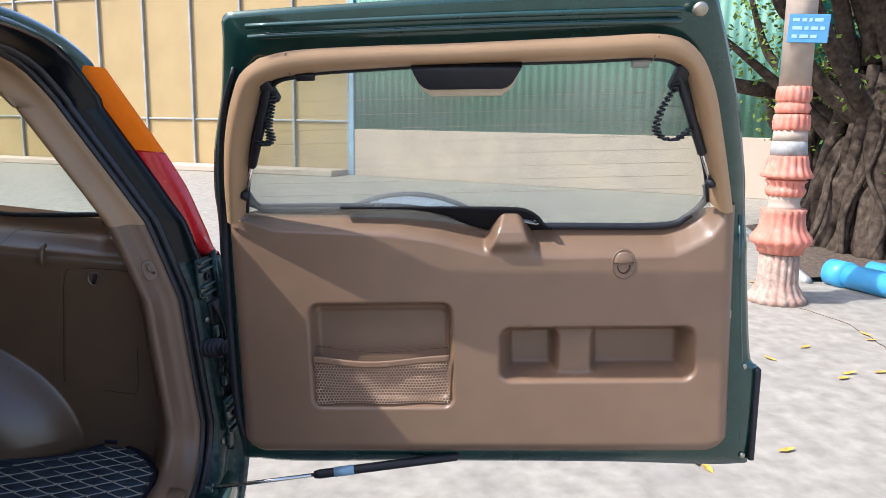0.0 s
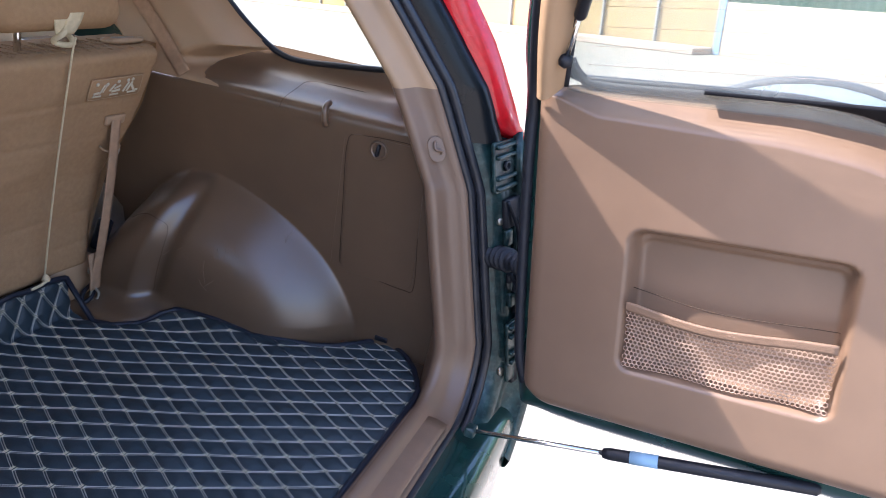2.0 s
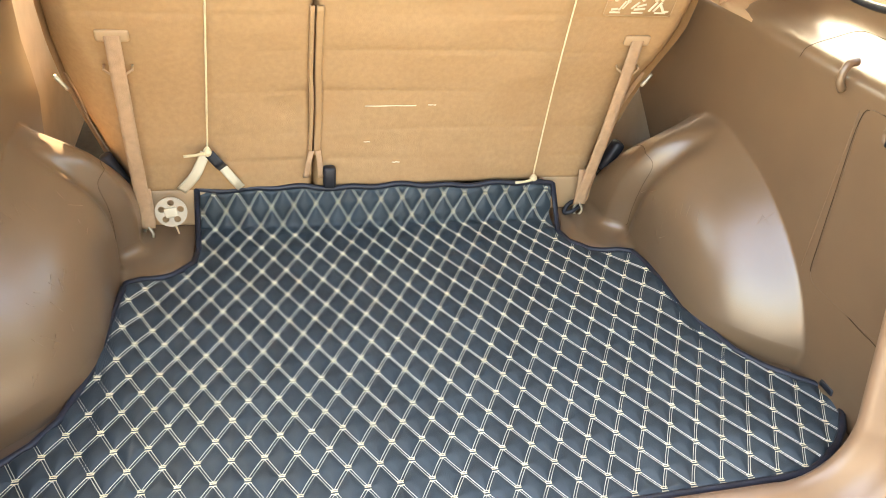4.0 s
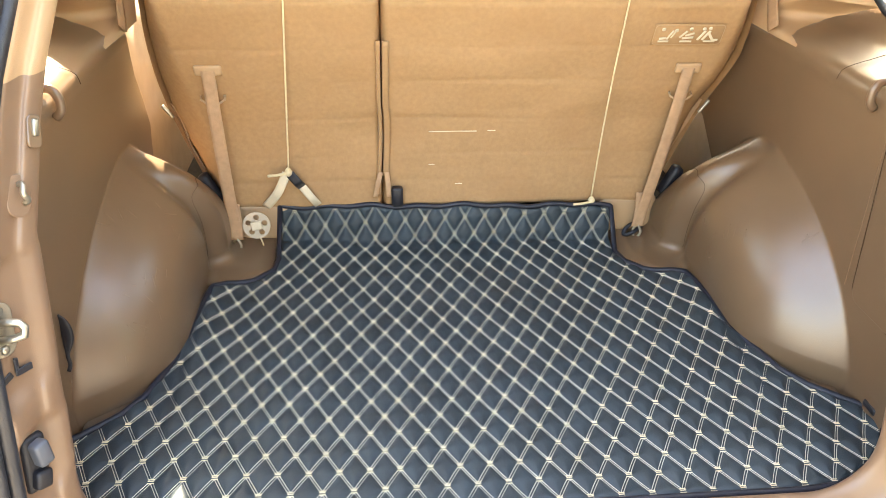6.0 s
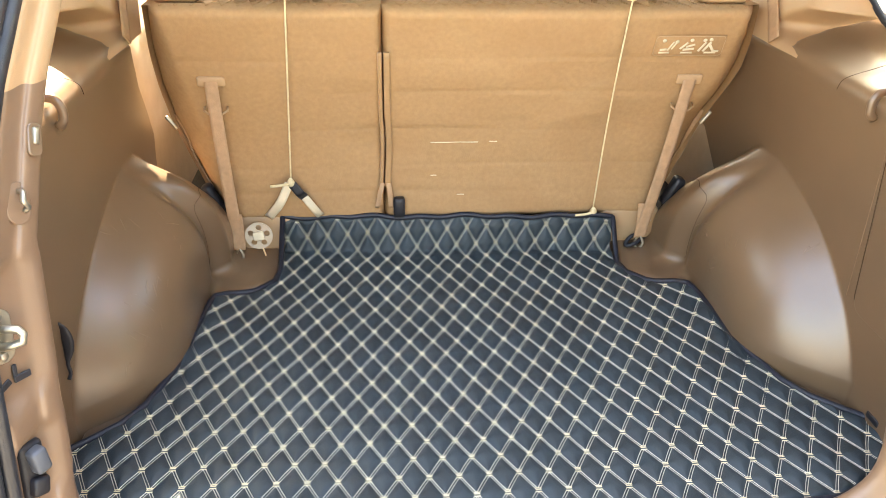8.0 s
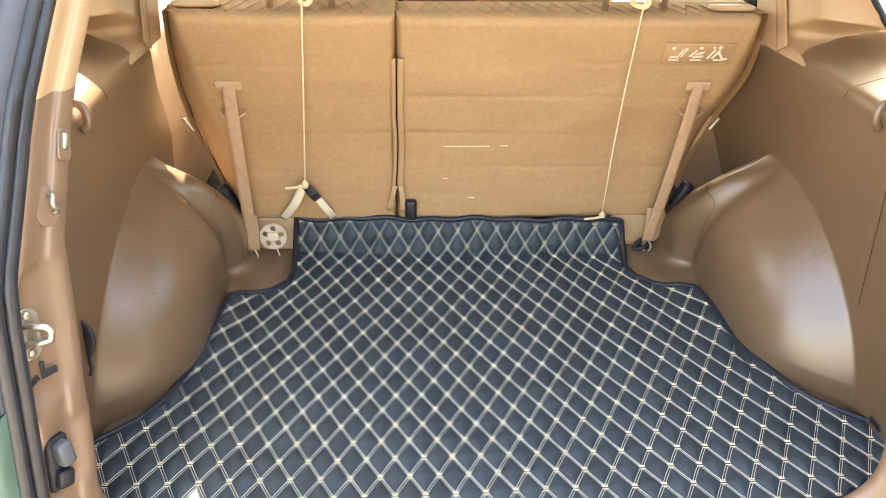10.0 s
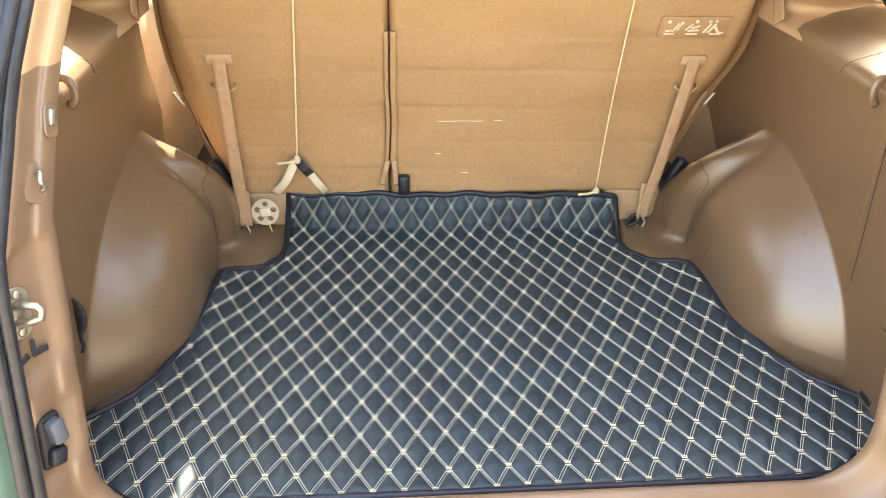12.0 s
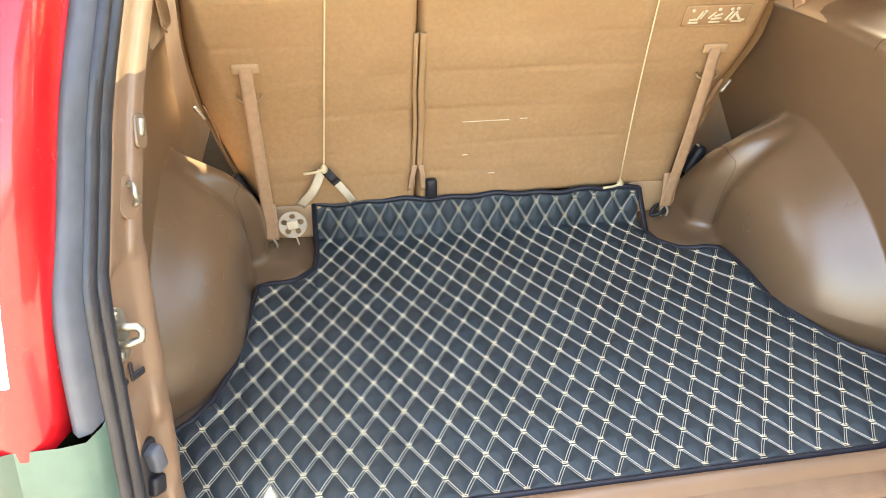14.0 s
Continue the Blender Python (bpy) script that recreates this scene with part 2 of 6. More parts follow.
def tube_data(pts, r, sides=10, closed=False, squash=1.0):
    """A round bar along points; r: a radius, or one for each point."""
    p = np.asarray(pts, float)
    n = len(p)
    rr = np.full(n, r, float) if np.isscalar(r) else np.asarray(r, float)
    if closed:
        t = np.roll(p, -1, 0) - np.roll(p, 1, 0)
    else:
        t = np.gradient(p, axis=0)
    t /= np.linalg.norm(t, axis=1, keepdims=True) + 1e-12
    a = np.array((0, 0, 1.0)) if abs(t[0][2]) < 0.9 else np.array((1.0, 0, 0))
    rings = []
    for i in range(n):
        a = a - t[i] * np.dot(a, t[i])
        a /= np.linalg.norm(a) + 1e-12
        b = np.cross(t[i], a)
        ang = np.arange(sides) * 2 * math.pi / sides
        rings.append(p[i] + rr[i] * (np.cos(ang)[:, None] * a + squash * np.sin(ang)[:, None] * b))
    v, f = grid_data(np.array(rings + ([rings[0]] if closed else [])), closed=True)
    if not closed:
        f = f + [list(range(sides))[::-1], list(range((n - 1) * sides, n * sides))]
    return v, f


def joined(*datas):
    vs, fs, k = [], [], 0
    for v, f in datas:
        v = np.asarray(v, float)
        vs.append(v)
        fs += [[i + k for i in q] for q in f]
        k += len(v)
    return np.concatenate(vs), fs


def rbox(size, m=IDENT, bevel=0.004, segments=2, taper=1.0):
    """A box with rounded edges as a bmesh, at the pose m; taper: the scale of its top."""
    bm = bmesh.new()
    bmesh.ops.create_cube(bm, size=1.0)
    for v in bm.verts:
        k = taper if v.co.z > 0 else 1.0
        v.co = Vector((v.co.x * size[0] * k, v.co.y * size[1] * k, v.co.z * size[2]))
    if bevel:
        bmesh.ops.bevel(bm, geom=list(bm.edges), offset=bevel, segments=segments, affect="EDGES", profile=0.5)
    bm.transform(m)
    return bm


def lathe_data(profile, m=IDENT, sides=24, flute=0.0):
    """A turned form from (radius, height) pairs round z, at the pose m; flute: depth of ribs."""
    rings = []
    for r, z in profile:
        ang = np.arange(sides) * 2 * math.pi / sides
        q = r * (1 - flute * (np.arange(sides) % 4 == 3))
        rings.append(np.stack([q * np.cos(ang), q * np.sin(ang), np.full(sides, z)], 1))
    v, f = grid_data(np.array(rings), closed=True)
    f = f + [list(range(sides))[::-1], list(range((len(profile) - 1) * sides, len(profile) * sides))]
    v = np.array([m @ Vector(p) for p in v])
    return v, f


def curve_pts(ctrl, n=40):
    """A smooth line through control points."""
    c = np.asarray(ctrl, float)
    d = np.concatenate([[0], np.cumsum(np.linalg.norm(np.diff(c, axis=0), axis=1))])
    t = np.linspace(0, d[-1], n)
    k = np.concatenate([[2 * c[0] - c[1]], c, [2 * c[-1] - c[-2]]])
    out = []
    for x in t:
        i = min(np.searchsorted(d, x, side="right") - 1, len(c) - 2)
        u = (x - d[i]) / (d[i + 1] - d[i] + 1e-12)
        p0, p1, p2, p3 = k[i], k[i + 1], k[i + 2], k[i + 3]
        out.append(0.5 * (2 * p1 + (p2 - p0) * u + (2 * p0 - 5 * p1 + 4 * p2 - p3) * u * u + (3 * p1 - p0 - 3 * p2 + p3) * u ** 3))
    return np.array(out)


def sstep(a, b, x):
    t = np.clip((np.asarray(x, float) - a) / (b - a), 0, 1)
    return t * t * (3 - 2 * t)


def rrect(u, v, u0, u1, v0, v1, r):
    """Signed distance to a rounded rectangle, negative inside."""
    qx = np.abs(u - (u0 + u1) / 2) - (u1 - u0) / 2 + r
    qy = np.abs(v - (v0 + v1) / 2) - (v1 - v0) / 2 + r
    return np.hypot(np.maximum(qx, 0), np.maximum(qy, 0)) + np.minimum(np.maximum(qx, qy), 0) - r


def framed(origin, ex, ey, ez):
    """A pose from an origin and three axes."""
    return Matrix([[ex[i], ey[i], ez[i], origin[i]] for i in range(3)] + [[0, 0, 0, 1]])


# ---- the yard: ground, buildings ----
XF = IDENT
gx = np.concatenate([np.linspace(-60, -6, 8), np.linspace(-4, 14, 46), np.linspace(18, 90, 10)])
gy = np.concatenate([np.linspace(-70, -12, 8), np.linspace(-10, 8, 46), np.linspace(12, 70, 8)])
X, Y = np.meshgrid(gx, gy, indexing="ij")
ground = part("ground", grid_data(np.stack([X, Y, 0 * X], 2)), CONCRETE)
tagged(ground, "pale worn concrete yard with stains and fallen leaves", "ground", kind="structure")


def wall_run(name, a, b, h, material, label, thick=0.2):
    a, b = Vector((*a, 0)), Vector((*b, 0))
    d = (b - a).normalized()
    nrm = Vector((-d.y, d.x, 0))
    m = framed(a, d, nrm, (0, 0, 1))
    ob = part(name, rbox(((b - a).length, thick, h), m @ pose((b - a).length / 2, 0, h / 2), 0.01, 1), material, smooth=False)
    tagged(ob, label, "wall", kind="structure")
    return ob, m, (b - a).length


# a long yellow shutter wall in a grey steel frame, and a plastered wall with green sheets above
yellow_wall, YM, YL = wall_run("wall_east", (19.3, 0.0), (34.0, 29.0), 5.2, YELLOW, "long pale yellow shutter wall in a grey steel frame")
side_of = -1 if (YM.inverted() @ Vector((0, 0, 1))).y < 0 else 1
for k in range(19):
    part("post", rbox((0.07, 0.10, 5.2), YM @ pose(-0.02 + k * 1.66, side_of * 0.13, 2.6), 0.01, 1), GREYMETAL, yellow_wall, smooth=False)
for k in range(18):
    for z in (0.06, 1.42, 4.9):
        part("rail", rbox((1.58, 0.05, 0.05), YM @ pose(0.81 + k * 1.66, side_of * 0.12, z), 0.008, 1), GREYMETAL, yellow_wall, smooth=False)
part("corner_post", rbox((0.14, 0.16, 5.2), YM @ pose(-0.12, side_of * 0.1, 2.6), 0.01, 1), SIGNTEXT, yellow_wall, "pale blue corner post", smooth=False)
plinth = part("plinth", rbox((YL, 0.9, 0.16), YM @ pose(YL / 2, side_of * 0.6, 0.08), 0.02, 1), PLASTER, yellow_wall, "low plastered kerb along the wall", smooth=False)
plaster_wall, PM, PL = wall_run("wall_south", (9.0, -14.2), (19.2, -0.1), 1.22, PLASTER, "plastered beige yard wall with a stained foot")
s2 = -1 if (PM.inverted() @ Vector((0, 0, 1))).y < 0 else 1
xs = np.arange(0, PL, 0.05)
wave = 0.018 * np.cos(xs * 2 * math.pi / 0.2)
panel = np.stack([np.stack([xs, s2 * (0.06 + wave), np.full_like(xs, z)], 1) for z in (1.18, 4.8)])
v, f = grid_data(panel, thick=0.004)
part("corrugated_sheet", ([PM @ Vector(p) for p in v], f), SHEETGREEN, plaster_wall, "green corrugated sheet metal", smooth=True)

# ---- the car's shell, in its own frame ----
XF = CAR
SHELL = thing("car", "dark green hatchback with brown and tan interior, its side-hinged tailgate open", "car", (0, 1.6, 0.0))


def rear_y(z):
    """How far forward the tail's edge lies at a height."""
    return np.interp(z, [0.3, 0.61, 0.753, 1.037, 1.211, 1.417, 1.62], [0.16, 0.170, 0.178, 0.244, 0.323, 0.478, 0.63])


HEAD = [(0.0, 1.535), (0.14, 1.534), (0.26, 1.531), (0.34, 1.524), (0.385, 1.514), (0.418, 1.498), (0.440, 1.475)]
NS = 127


def opening(n_side=120, n_corner=12, top=1.445):
    """The tail opening's edge as points (x, z): from the header down the right pillar, over the sill, up the left pillar."""
    zs = np.linspace(top, 0.735, n_side)
    xr = np.interp(zs, [0.7, 1.05, 1.17, 1.28, 1.62], [0.530, 0.530, 0.516, 0.495, 0.42])
    right = np.concatenate([HEAD, np.stack([xr, zs], 1)])
    ang = np.linspace(0, math.pi / 2, n_corner)[1:]
    corner = np.stack([0.42 + 0.11 * np.cos(ang), 0.735 - 0.11 * np.sin(ang)], 1)
    half = np.concatenate([right, corner, np.stack([np.linspace(0.40, 0.0, 10), np.full(10, 0.625)], 1)])
    left = half[-2::-1] * np.array((-1, 1))
    return np.concatenate([half, left])


RING = opening()


def sweep_ring(section, path=RING):
    """section: (inward, forward) pairs along the opening's edge."""
    t = np.gradient(path, axis=0)
    t /= np.linalg.norm(t, axis=1, keepdims=True)
    inward = np.stack([t[:, 1], -t[:, 0]], 1)
    inward *= np.sign(np.sum(inward * (np.array((0, 1.1)) - path), 1))[:, None]
    g = []
    slim = np.where(path[:, 0] < 0, 1 - 0.48 * np.clip(-path[:, 0] / 0.45, 0, 1), 1.0)
    # on the left the trim has a raised rib that gives way at the striker and at the buffer
    z = path[:, 1]
    gap = sstep(0.885, 0.91, z) * (1 - sstep(1.03, 1.05, z)) + sstep(0.765, 0.785, z) * (1 - sstep(0.845, 0.865, z))
    rib = np.where(path[:, 0] < -0.45, 1 - gap, 0.0) * sstep(0.70, 0.74, z)
    for i, j in section:
        q = path + inward * (i * slim if i > 0 else i)[:, None] if i > 0 else path + inward * i
        if 0 < i < 0.03:
            dent = np.where(path[:, 0] < -0.45, gap, 0.0) * math.exp(-((j - 0.006) / 0.017) ** 2)
            q = q - inward * (0.017 * dent)[:, None]
        lift = 0.011 * rib * math.exp(-((i - 0.024) / 0.010) ** 2) if j < 0.06 else 0.0
        back = 0.022 * np.where(path[:, 0] < -0.3, 1 - sstep(0.98, 1.2, z), 0.0) * sstep(0.64, 0.72, z) * float(1 - sstep(0.012, 0.03, j))
        g.append(np.stack([q[:, 0], rear_y(path[:, 1]) + j - lift - back, q[:, 1]], 1))
    return np.array(g)


def ring_part(section, lo, hi, name, material, label=""):
    """The piece of the ring between two heights (both sides and the sill if lo is None)."""
    return part(name, grid_data(sweep_ring(section)[:, lo:hi]), material, SHELL, label)


TRIM_SECTION = [(-0.006, -0.010), (-0.001, -0.011), (0.003, -0.004), (0.005, 0.006), (0.007, 0.018), (0.010, 0.023), (0.013, 0.027), (0.017, 0.030), (0.021, 0.033), (0.025, 0.036), (0.029, 0.039), (0.032, 0.042), (0.035, 0.049), (0.033, 0.057), (0.024, 0.064), (-0.01, 0.075), (-0.04, 0.09), (-0.09, 0.105)]
split = int(np.argmin(np.abs(RING[:NS, 1] - 1.205)))
NR = len(RING)
ring_part(TRIM_SECTION, split, NR - split, "pillar_trim", TAUPE, "brown plastic trim round the lower tail opening")
ring_part(TRIM_SECTION, 0, split + 1, "upper_pillar_trim", TAN, "tan upper pillar trim")
ring_part(TRIM_SECTION, NR - split - 1, NR, "upper_pillar_trim", TAN, "tan upper pillar trim")
for off, fwd, r in ((-0.010, -0.012, 0.010), (-0.016, -0.030, 0.009)):
    path = sweep_ring([(off, fwd)])[0]
    part("weatherstrip", tube_data(path, r, 8), SEAL, SHELL, "dark grey rubber weatherstrip")
# painted jamb outside the weatherstrip
JAMB = [(-0.012, -0.002), (-0.018, -0.045), (-0.028, -0.064), (-0.050, -0.068), (-0.090, -0.068), (-0.120, -0.060), (-0.160, -0.02), (-0.188, 0.05)]
STRIP = [(-0.012, -0.002), (-0.016, -0.036), (-0.024, -0.060), (-0.036, -0.080), (-0.046, -0.088), (-0.056, -0.07)]
belt = int(np.argmin(np.abs(RING[:NS, 1] - 1.125)))
HINGE_JAMB = [(-0.012, -0.002), (-0.018, -0.045), (-0.028, -0.064), (-0.050, -0.068), (-0.076, -0.072), (-0.086, -0.106), (-0.098, -0.118), (-0.125, -0.110), (-0.160, -0.05), (-0.188, 0.05)]
mid = NR // 2
ring_part(HINGE_JAMB, belt, mid - 12, "jamb", GREASE, "greasy dark green painted hinge jamb")
ring_part(JAMB, mid - 13, mid + 1, "jamb", GREASE, "greasy dark green painted door jamb")
step = NR - int(np.argmin(np.abs(RING[:NS, 1] - 0.925))) - 1
# the left strip's grey paints in the reflection that black gloss would show
ring_part([(-0.012, -0.002), (-0.018, -0.040), (-0.026, -0.056), (-0.036, -0.060), (-0.043, -0.052), (-0.047, -0.02)], step, NR - belt, "jamb", GREY_AND_SHEEN, "black strip beside the lamp, greyed for its reflection")
ring_part([(i, j - 0.003) for i, j in JAMB[:5]], mid, step + 1, "jamb", LITGREEN, "door jamb in body green, lightened as if lit")
ring_part([(-0.088, -0.070), (-0.105, -0.074), (-0.130, -0.060), (-0.160, -0.02), (-0.192, 0.05)], mid, step + 1, "rear_corner", GREEN, "dark green body corner below the lamp")
part("jamb_plug", lathe_data([(0.014, 0.0), (0.013, 0.003), (0.010, 0.004), (0.001, 0.004)], pose(-0.600, 0.118, 0.83, 90, 0, 0), 20), LITGREEN, SHELL, "round plug in the jamb")
ring_part(STRIP, 0, belt + 1, "pillar_strip", GLOSSBLACK, "gloss black strip beside the lamp")
ring_part([(-0.012, -0.002), (-0.018, -0.040), (-0.026, -0.056), (-0.036, -0.060), (-0.043, -0.052), (-0.047, -0.02)], NR - belt - 1, NR, "pillar_strip", GREY_AND_SHEEN, "upper black strip beside the lamp, greyed for its reflection")


# ---- side trim with the wheel arch ----
def arch_x(y, z):
    """How far from the middle the side panel's face lies: flat, with a dome over the wheel that runs on to the seat."""
    y, z = np.asarray(y, float), np.asarray(z, float)
    tall = np.interp(y, [0.60, 0.70, 0.78, 0.85, 0.89, 0.94, 0.98, 1.02], [0.306, 0.312, 0.324, 0.320, 0.298, 0.255, 0.20, 0.12])
    d = np.hypot(np.minimum(y - 0.80, 0) / 0.360, np.maximum(z - 0.60, 0) / tall)
    depth = 0.134 * (1 - np.clip(d, 0, 1) ** np.interp(z, [0.66, 0.84], [5.4, 4.4])) ** 1.25
    # a shallow crease runs down in front of the dome, and the service cover beyond it stands a little proud
    crease = 0.812 + 0.30 * (0.83 - z)
    on = sstep(0.0, 0.06, 0.60 + tall - z)
    depth = depth + on * (0.024 * sstep(0.0, 0.042, y - crease) - 0.010 * np.exp(-((y - crease + 0.004) / 0.020) ** 2))
    return 0.612 - 0.045 * (z - 0.6) / 0.5 - depth


def side_trim(sx):
    z = np.concatenate([np.linspace(0.672, 0.90, 90), np.linspace(0.903, 1.085, 60)])
    top = np.array([(0.565, 1.10), (0.569, 1.110), (0.577, 1.117), (0.59, 1.122), (0.61, 1.128), (0.63, 1.1345), (0.645, 1.143), (0.656, 1.157), (0.664, 1.174), (0.668, 1.19)])
    # the front edge beside the seat leans back above the arch
    reach_at = lambda q: np.interp(q, [0.60, 0.78, 0.86, 0.90, 0.96, 1.02, 1.11, 1.20], [1.02, 1.01, 1.0, 1.0, 0.965, 0.925, 0.892, 0.89] if sx < 0 else [1.03, 1.04, 1.12, 1.30, 1.30, 1.30, 1.30, 1.30])
    rows = []
    for k in np.linspace(0, 1, 210):
        y0, yz, yt = (0.235 + (reach_at(q) - 0.235) * k for q in (0.62, z, 1.15))
        lift = 0.003 * math.sin((yt - 0.25) * 3.0)
        # towards the seat the foot of the panel spreads inwards over the cargo floor
        a = float(arch_x(y0, 0.672))
        spread = (a - 0.357) * float(sstep(0.775, 0.86, y0))
        foot = [(a - spread, 0.60), (a - spread, 0.636), (a - spread + 0.004 * (spread > 0.01), 0.6445), (a - spread * 0.6, 0.647), (a - spread * 0.28, 0.650), (a - spread * 0.10, 0.655), (a - spread * 0.02, 0.663)]
        px = np.concatenate([[p for p, _ in foot], arch_x(yz, z), top[:, 0]])
        py = np.concatenate([np.full(len(foot), y0), yz, np.full(len(top), yt)])
        pz = np.concatenate([[q for _, q in foot], z, top[:, 1] + lift * np.linspace(0, 1, len(top))])
        # the ledge flattens out beside the seat
        flat = 0.97 * float(sstep(0.835, 0.90, yt))
        pz = np.where(pz > 1.106, 1.106 + (pz - 1.106) * (1 - flat), pz)
        rows.append(np.stack([sx * px, py, pz], 1))
    return part("side_panel", grid_data(np.array(rows)), BROWN, SHELL, "brown moulded cargo side panel with a wheel arch bulge")


panels = {sx: side_trim(sx) for sx in (1, -1)}


# ---- outer sides, glass, roof ----
def side_shell(sx):
    lower = [(0.66, 0.30), (0.70, 0.45), (0.72, 0.7), (0.72, 0.95), (0.705, 1.10), (0.69, 1.16), (0.672, 1.185)]
    ys = np.concatenate([[0.10], np.linspace(0.16, 4.3, 40)])
    g = [[(sx * x, max(y, rear_y(z) - 0.02), z) for x, z in lower] for y in ys]
    part("body_side", grid_data(np.array(g), thick=0.004), GREEN, SHELL, "dark green painted body side")

    def wall_x(z):
        return np.interp(z, [1.10, 1.17, 1.6], [0.66, 0.662, 0.555])

    def upper(name, ya, yb, z0, z1, material, label="", k=16, thick=0.02, inset=0.0):
        """A piece of the upper side between two lines y(z)."""
        g = [[(sx * (wall_x(z) - inset), fy(z), z) for z in np.linspace(z0, z1, k)] for fy in (ya, lambda z: (ya(z) + yb(z)) / 2, yb)]
        return part(name, grid_data(np.array(g), thick=sx * thick), material, SHELL, label)

    def line(zs, ys):
        return lambda z: float(np.interp(z, zs, ys))
    front_edge = line([1.108, 1.112, 1.122, 1.132, 1.149, 1.168, 1.180, 1.186, 1.200, 1.238, 1.285, 1.350, 1.366, 1.40, 1.45, 1.6], [0.780, 0.786, 0.812, 0.832, 0.822, 0.778, 0.745, 0.722, 0.742, 0.790, 0.835, 0.896, 1.03, 1.10, 1.19, 1.20])
    rear_edge = line([1.10, 1.195, 1.26, 1.40, 1.5, 1.6], [0.45, 0.448, 0.475, 0.57, 0.66, 0.76])
    tail_edge = line([1.10, 1.2, 1.417, 1.6], [0.33, 0.40, 0.565, 0.70])
    # pillar trim: its foot sits on the ledge and rises rearwards to the window
    g = []
    for z in np.concatenate([np.linspace(1.108, 1.19, 24), np.linspace(1.20, 1.6, 30)]):
        ya, yb = front_edge(z), float(np.interp(z, [1.1, 1.17, 1.30, 1.6], [0.95, 1.03, 1.24, 1.28]))
        if yb - ya < 0.02:
            yb = ya + 0.02
        row = []
        for k in np.linspace(0, 1, 26):
            y = ya + (yb - ya) * k
            seated = float(np.interp(z, [1.108, 1.117, 1.122, 1.128, 1.1345, 1.143, 1.157, 1.174, 1.19, 1.21, 1.6], [0.566, 0.577, 0.59, 0.61, 0.63, 0.645, 0.654, 0.660, 0.657, 0.646, 0.552]))
            lean = float(np.interp(z, [1.10, 1.13, 1.20, 1.32, 1.6], [0.561, 0.568, 0.586, 0.585, 0.52]))
            row.append((sx * (seated + (lean - seated) * float(sstep(0.0, 0.085, y - ya))), y, z))
        row.append((sx * 0.668, yb + 0.012, z))
        g.append(row)
    part("c_pillar_trim", grid_data(np.array(g)), TAN, SHELL, "tan moulded pillar trim")
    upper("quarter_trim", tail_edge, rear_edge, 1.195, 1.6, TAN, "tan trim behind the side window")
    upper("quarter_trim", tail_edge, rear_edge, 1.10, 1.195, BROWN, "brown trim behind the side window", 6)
    upper("b_pillar", line([1.1, 1.6], [1.93, 1.93]), line([1.1, 1.6], [2.03, 2.03]), 1.1, 1.6, TAN)
    upper("a_pillar", line([1.1, 1.6], [3.05, 2.45]), line([1.1, 1.6], [3.15, 2.55]), 1.1, 1.6, TAN)
    upper("header_rail", line([1.4, 1.6], [0.57, 0.66]), line([1.5, 1.6], [2.55, 2.45]), 1.52, 1.62, TAN)
    for name, ya, yb in (("quarter_glass", line([1.18, 1.6], [0.44, 0.755]), line([1.18, 1.37, 1.6], [0.80, 1.14, 1.20])), ("door_glass", line([1.1, 1.3, 1.6], [1.02, 1.24, 1.28]), line([1.1, 1.6], [1.93, 1.93])), ("door_glass", line([1.1, 1.6], [2.03, 2.03]), line([1.1, 1.6], [3.05, 2.45]))):
        pane = upper(name, ya, yb, 1.175, 1.58, GLASS, "clear side window glass", 8, 0.003, -0.012)
        pane.visible_shadow = False
    # black gasket round the quarter window
    loop = [(0.448, 1.196), (0.58, 1.181), (0.66, 1.174), (0.70, 1.178), (0.735, 1.194), (0.79, 1.238), (0.835, 1.285), (0.896, 1.350), (1.00, 1.372), (1.10, 1.405), (1.17, 1.45), (1.16, 1.50), (0.9, 1.51), (0.67, 1.50), (0.57, 1.40), (0.475, 1.26)]
    part("window_gasket", tube_data([(sx * (wall_x(z) + 0.002), y, z) for y, z in curve_pts(loop + loop[:1], 90)[:-1]], 0.006, 6, closed=True), RUBBER, SHELL, "black window gasket")
    # door linings along the cabin
    g = [[(sx * 0.655, y, z) for z in (0.45, 0.7, 0.9, 1.12)] for y in np.linspace(1.06, 3.1, 12)]
    part("door_lining", grid_data(np.array(g), thick=sx * 0.01), HEADLINER, SHELL, "beige door lining")
    for y, z in ((0.75, 0.275), (3.37, 0.0)):
        wheel = part("wheel", lathe_data([(0.20, -0.10), (0.29, -0.105), (0.322, -0.085), (0.33, 0.0), (0.322, 0.085), (0.29, 0.105), (0.20, 0.10)], pose(sx * 0.74, y, z, 0, 90, 0), 40), RUBBER, SHELL, "black tyre")
        part("rim", lathe_data([(0.05, 0.0), (0.15, 0.02), (0.20, 0.05), (0.205, 0.102), (0.195, 0.104), (0.14, 0.07), (0.02, 0.075)], pose(sx * 0.74, y, z, 0, sx * 90, 0), 24), STEEL, wheel, "steel rim")


for sx in (1, -1):
    side_shell(sx)
xs = np.linspace(-0.575, 0.575, 16)
ys = np.concatenate([np.linspace(0.60, 2.5, 30)])
roof = [[(x, y, 1.615 + 0.05 * (1 - (x / 0.6) ** 2) - 0.02 * ((y - 1.5) / 0.9) ** 2) for x in xs] for y in ys]
part("roof", grid_data(np.array(roof), thick=0.0), GREEN, SHELL, "dark green roof")
part("headliner", grid_data(np.array(roof) - np.array((0, 0, 0.025))), HEADLINER, SHELL, "beige headliner")
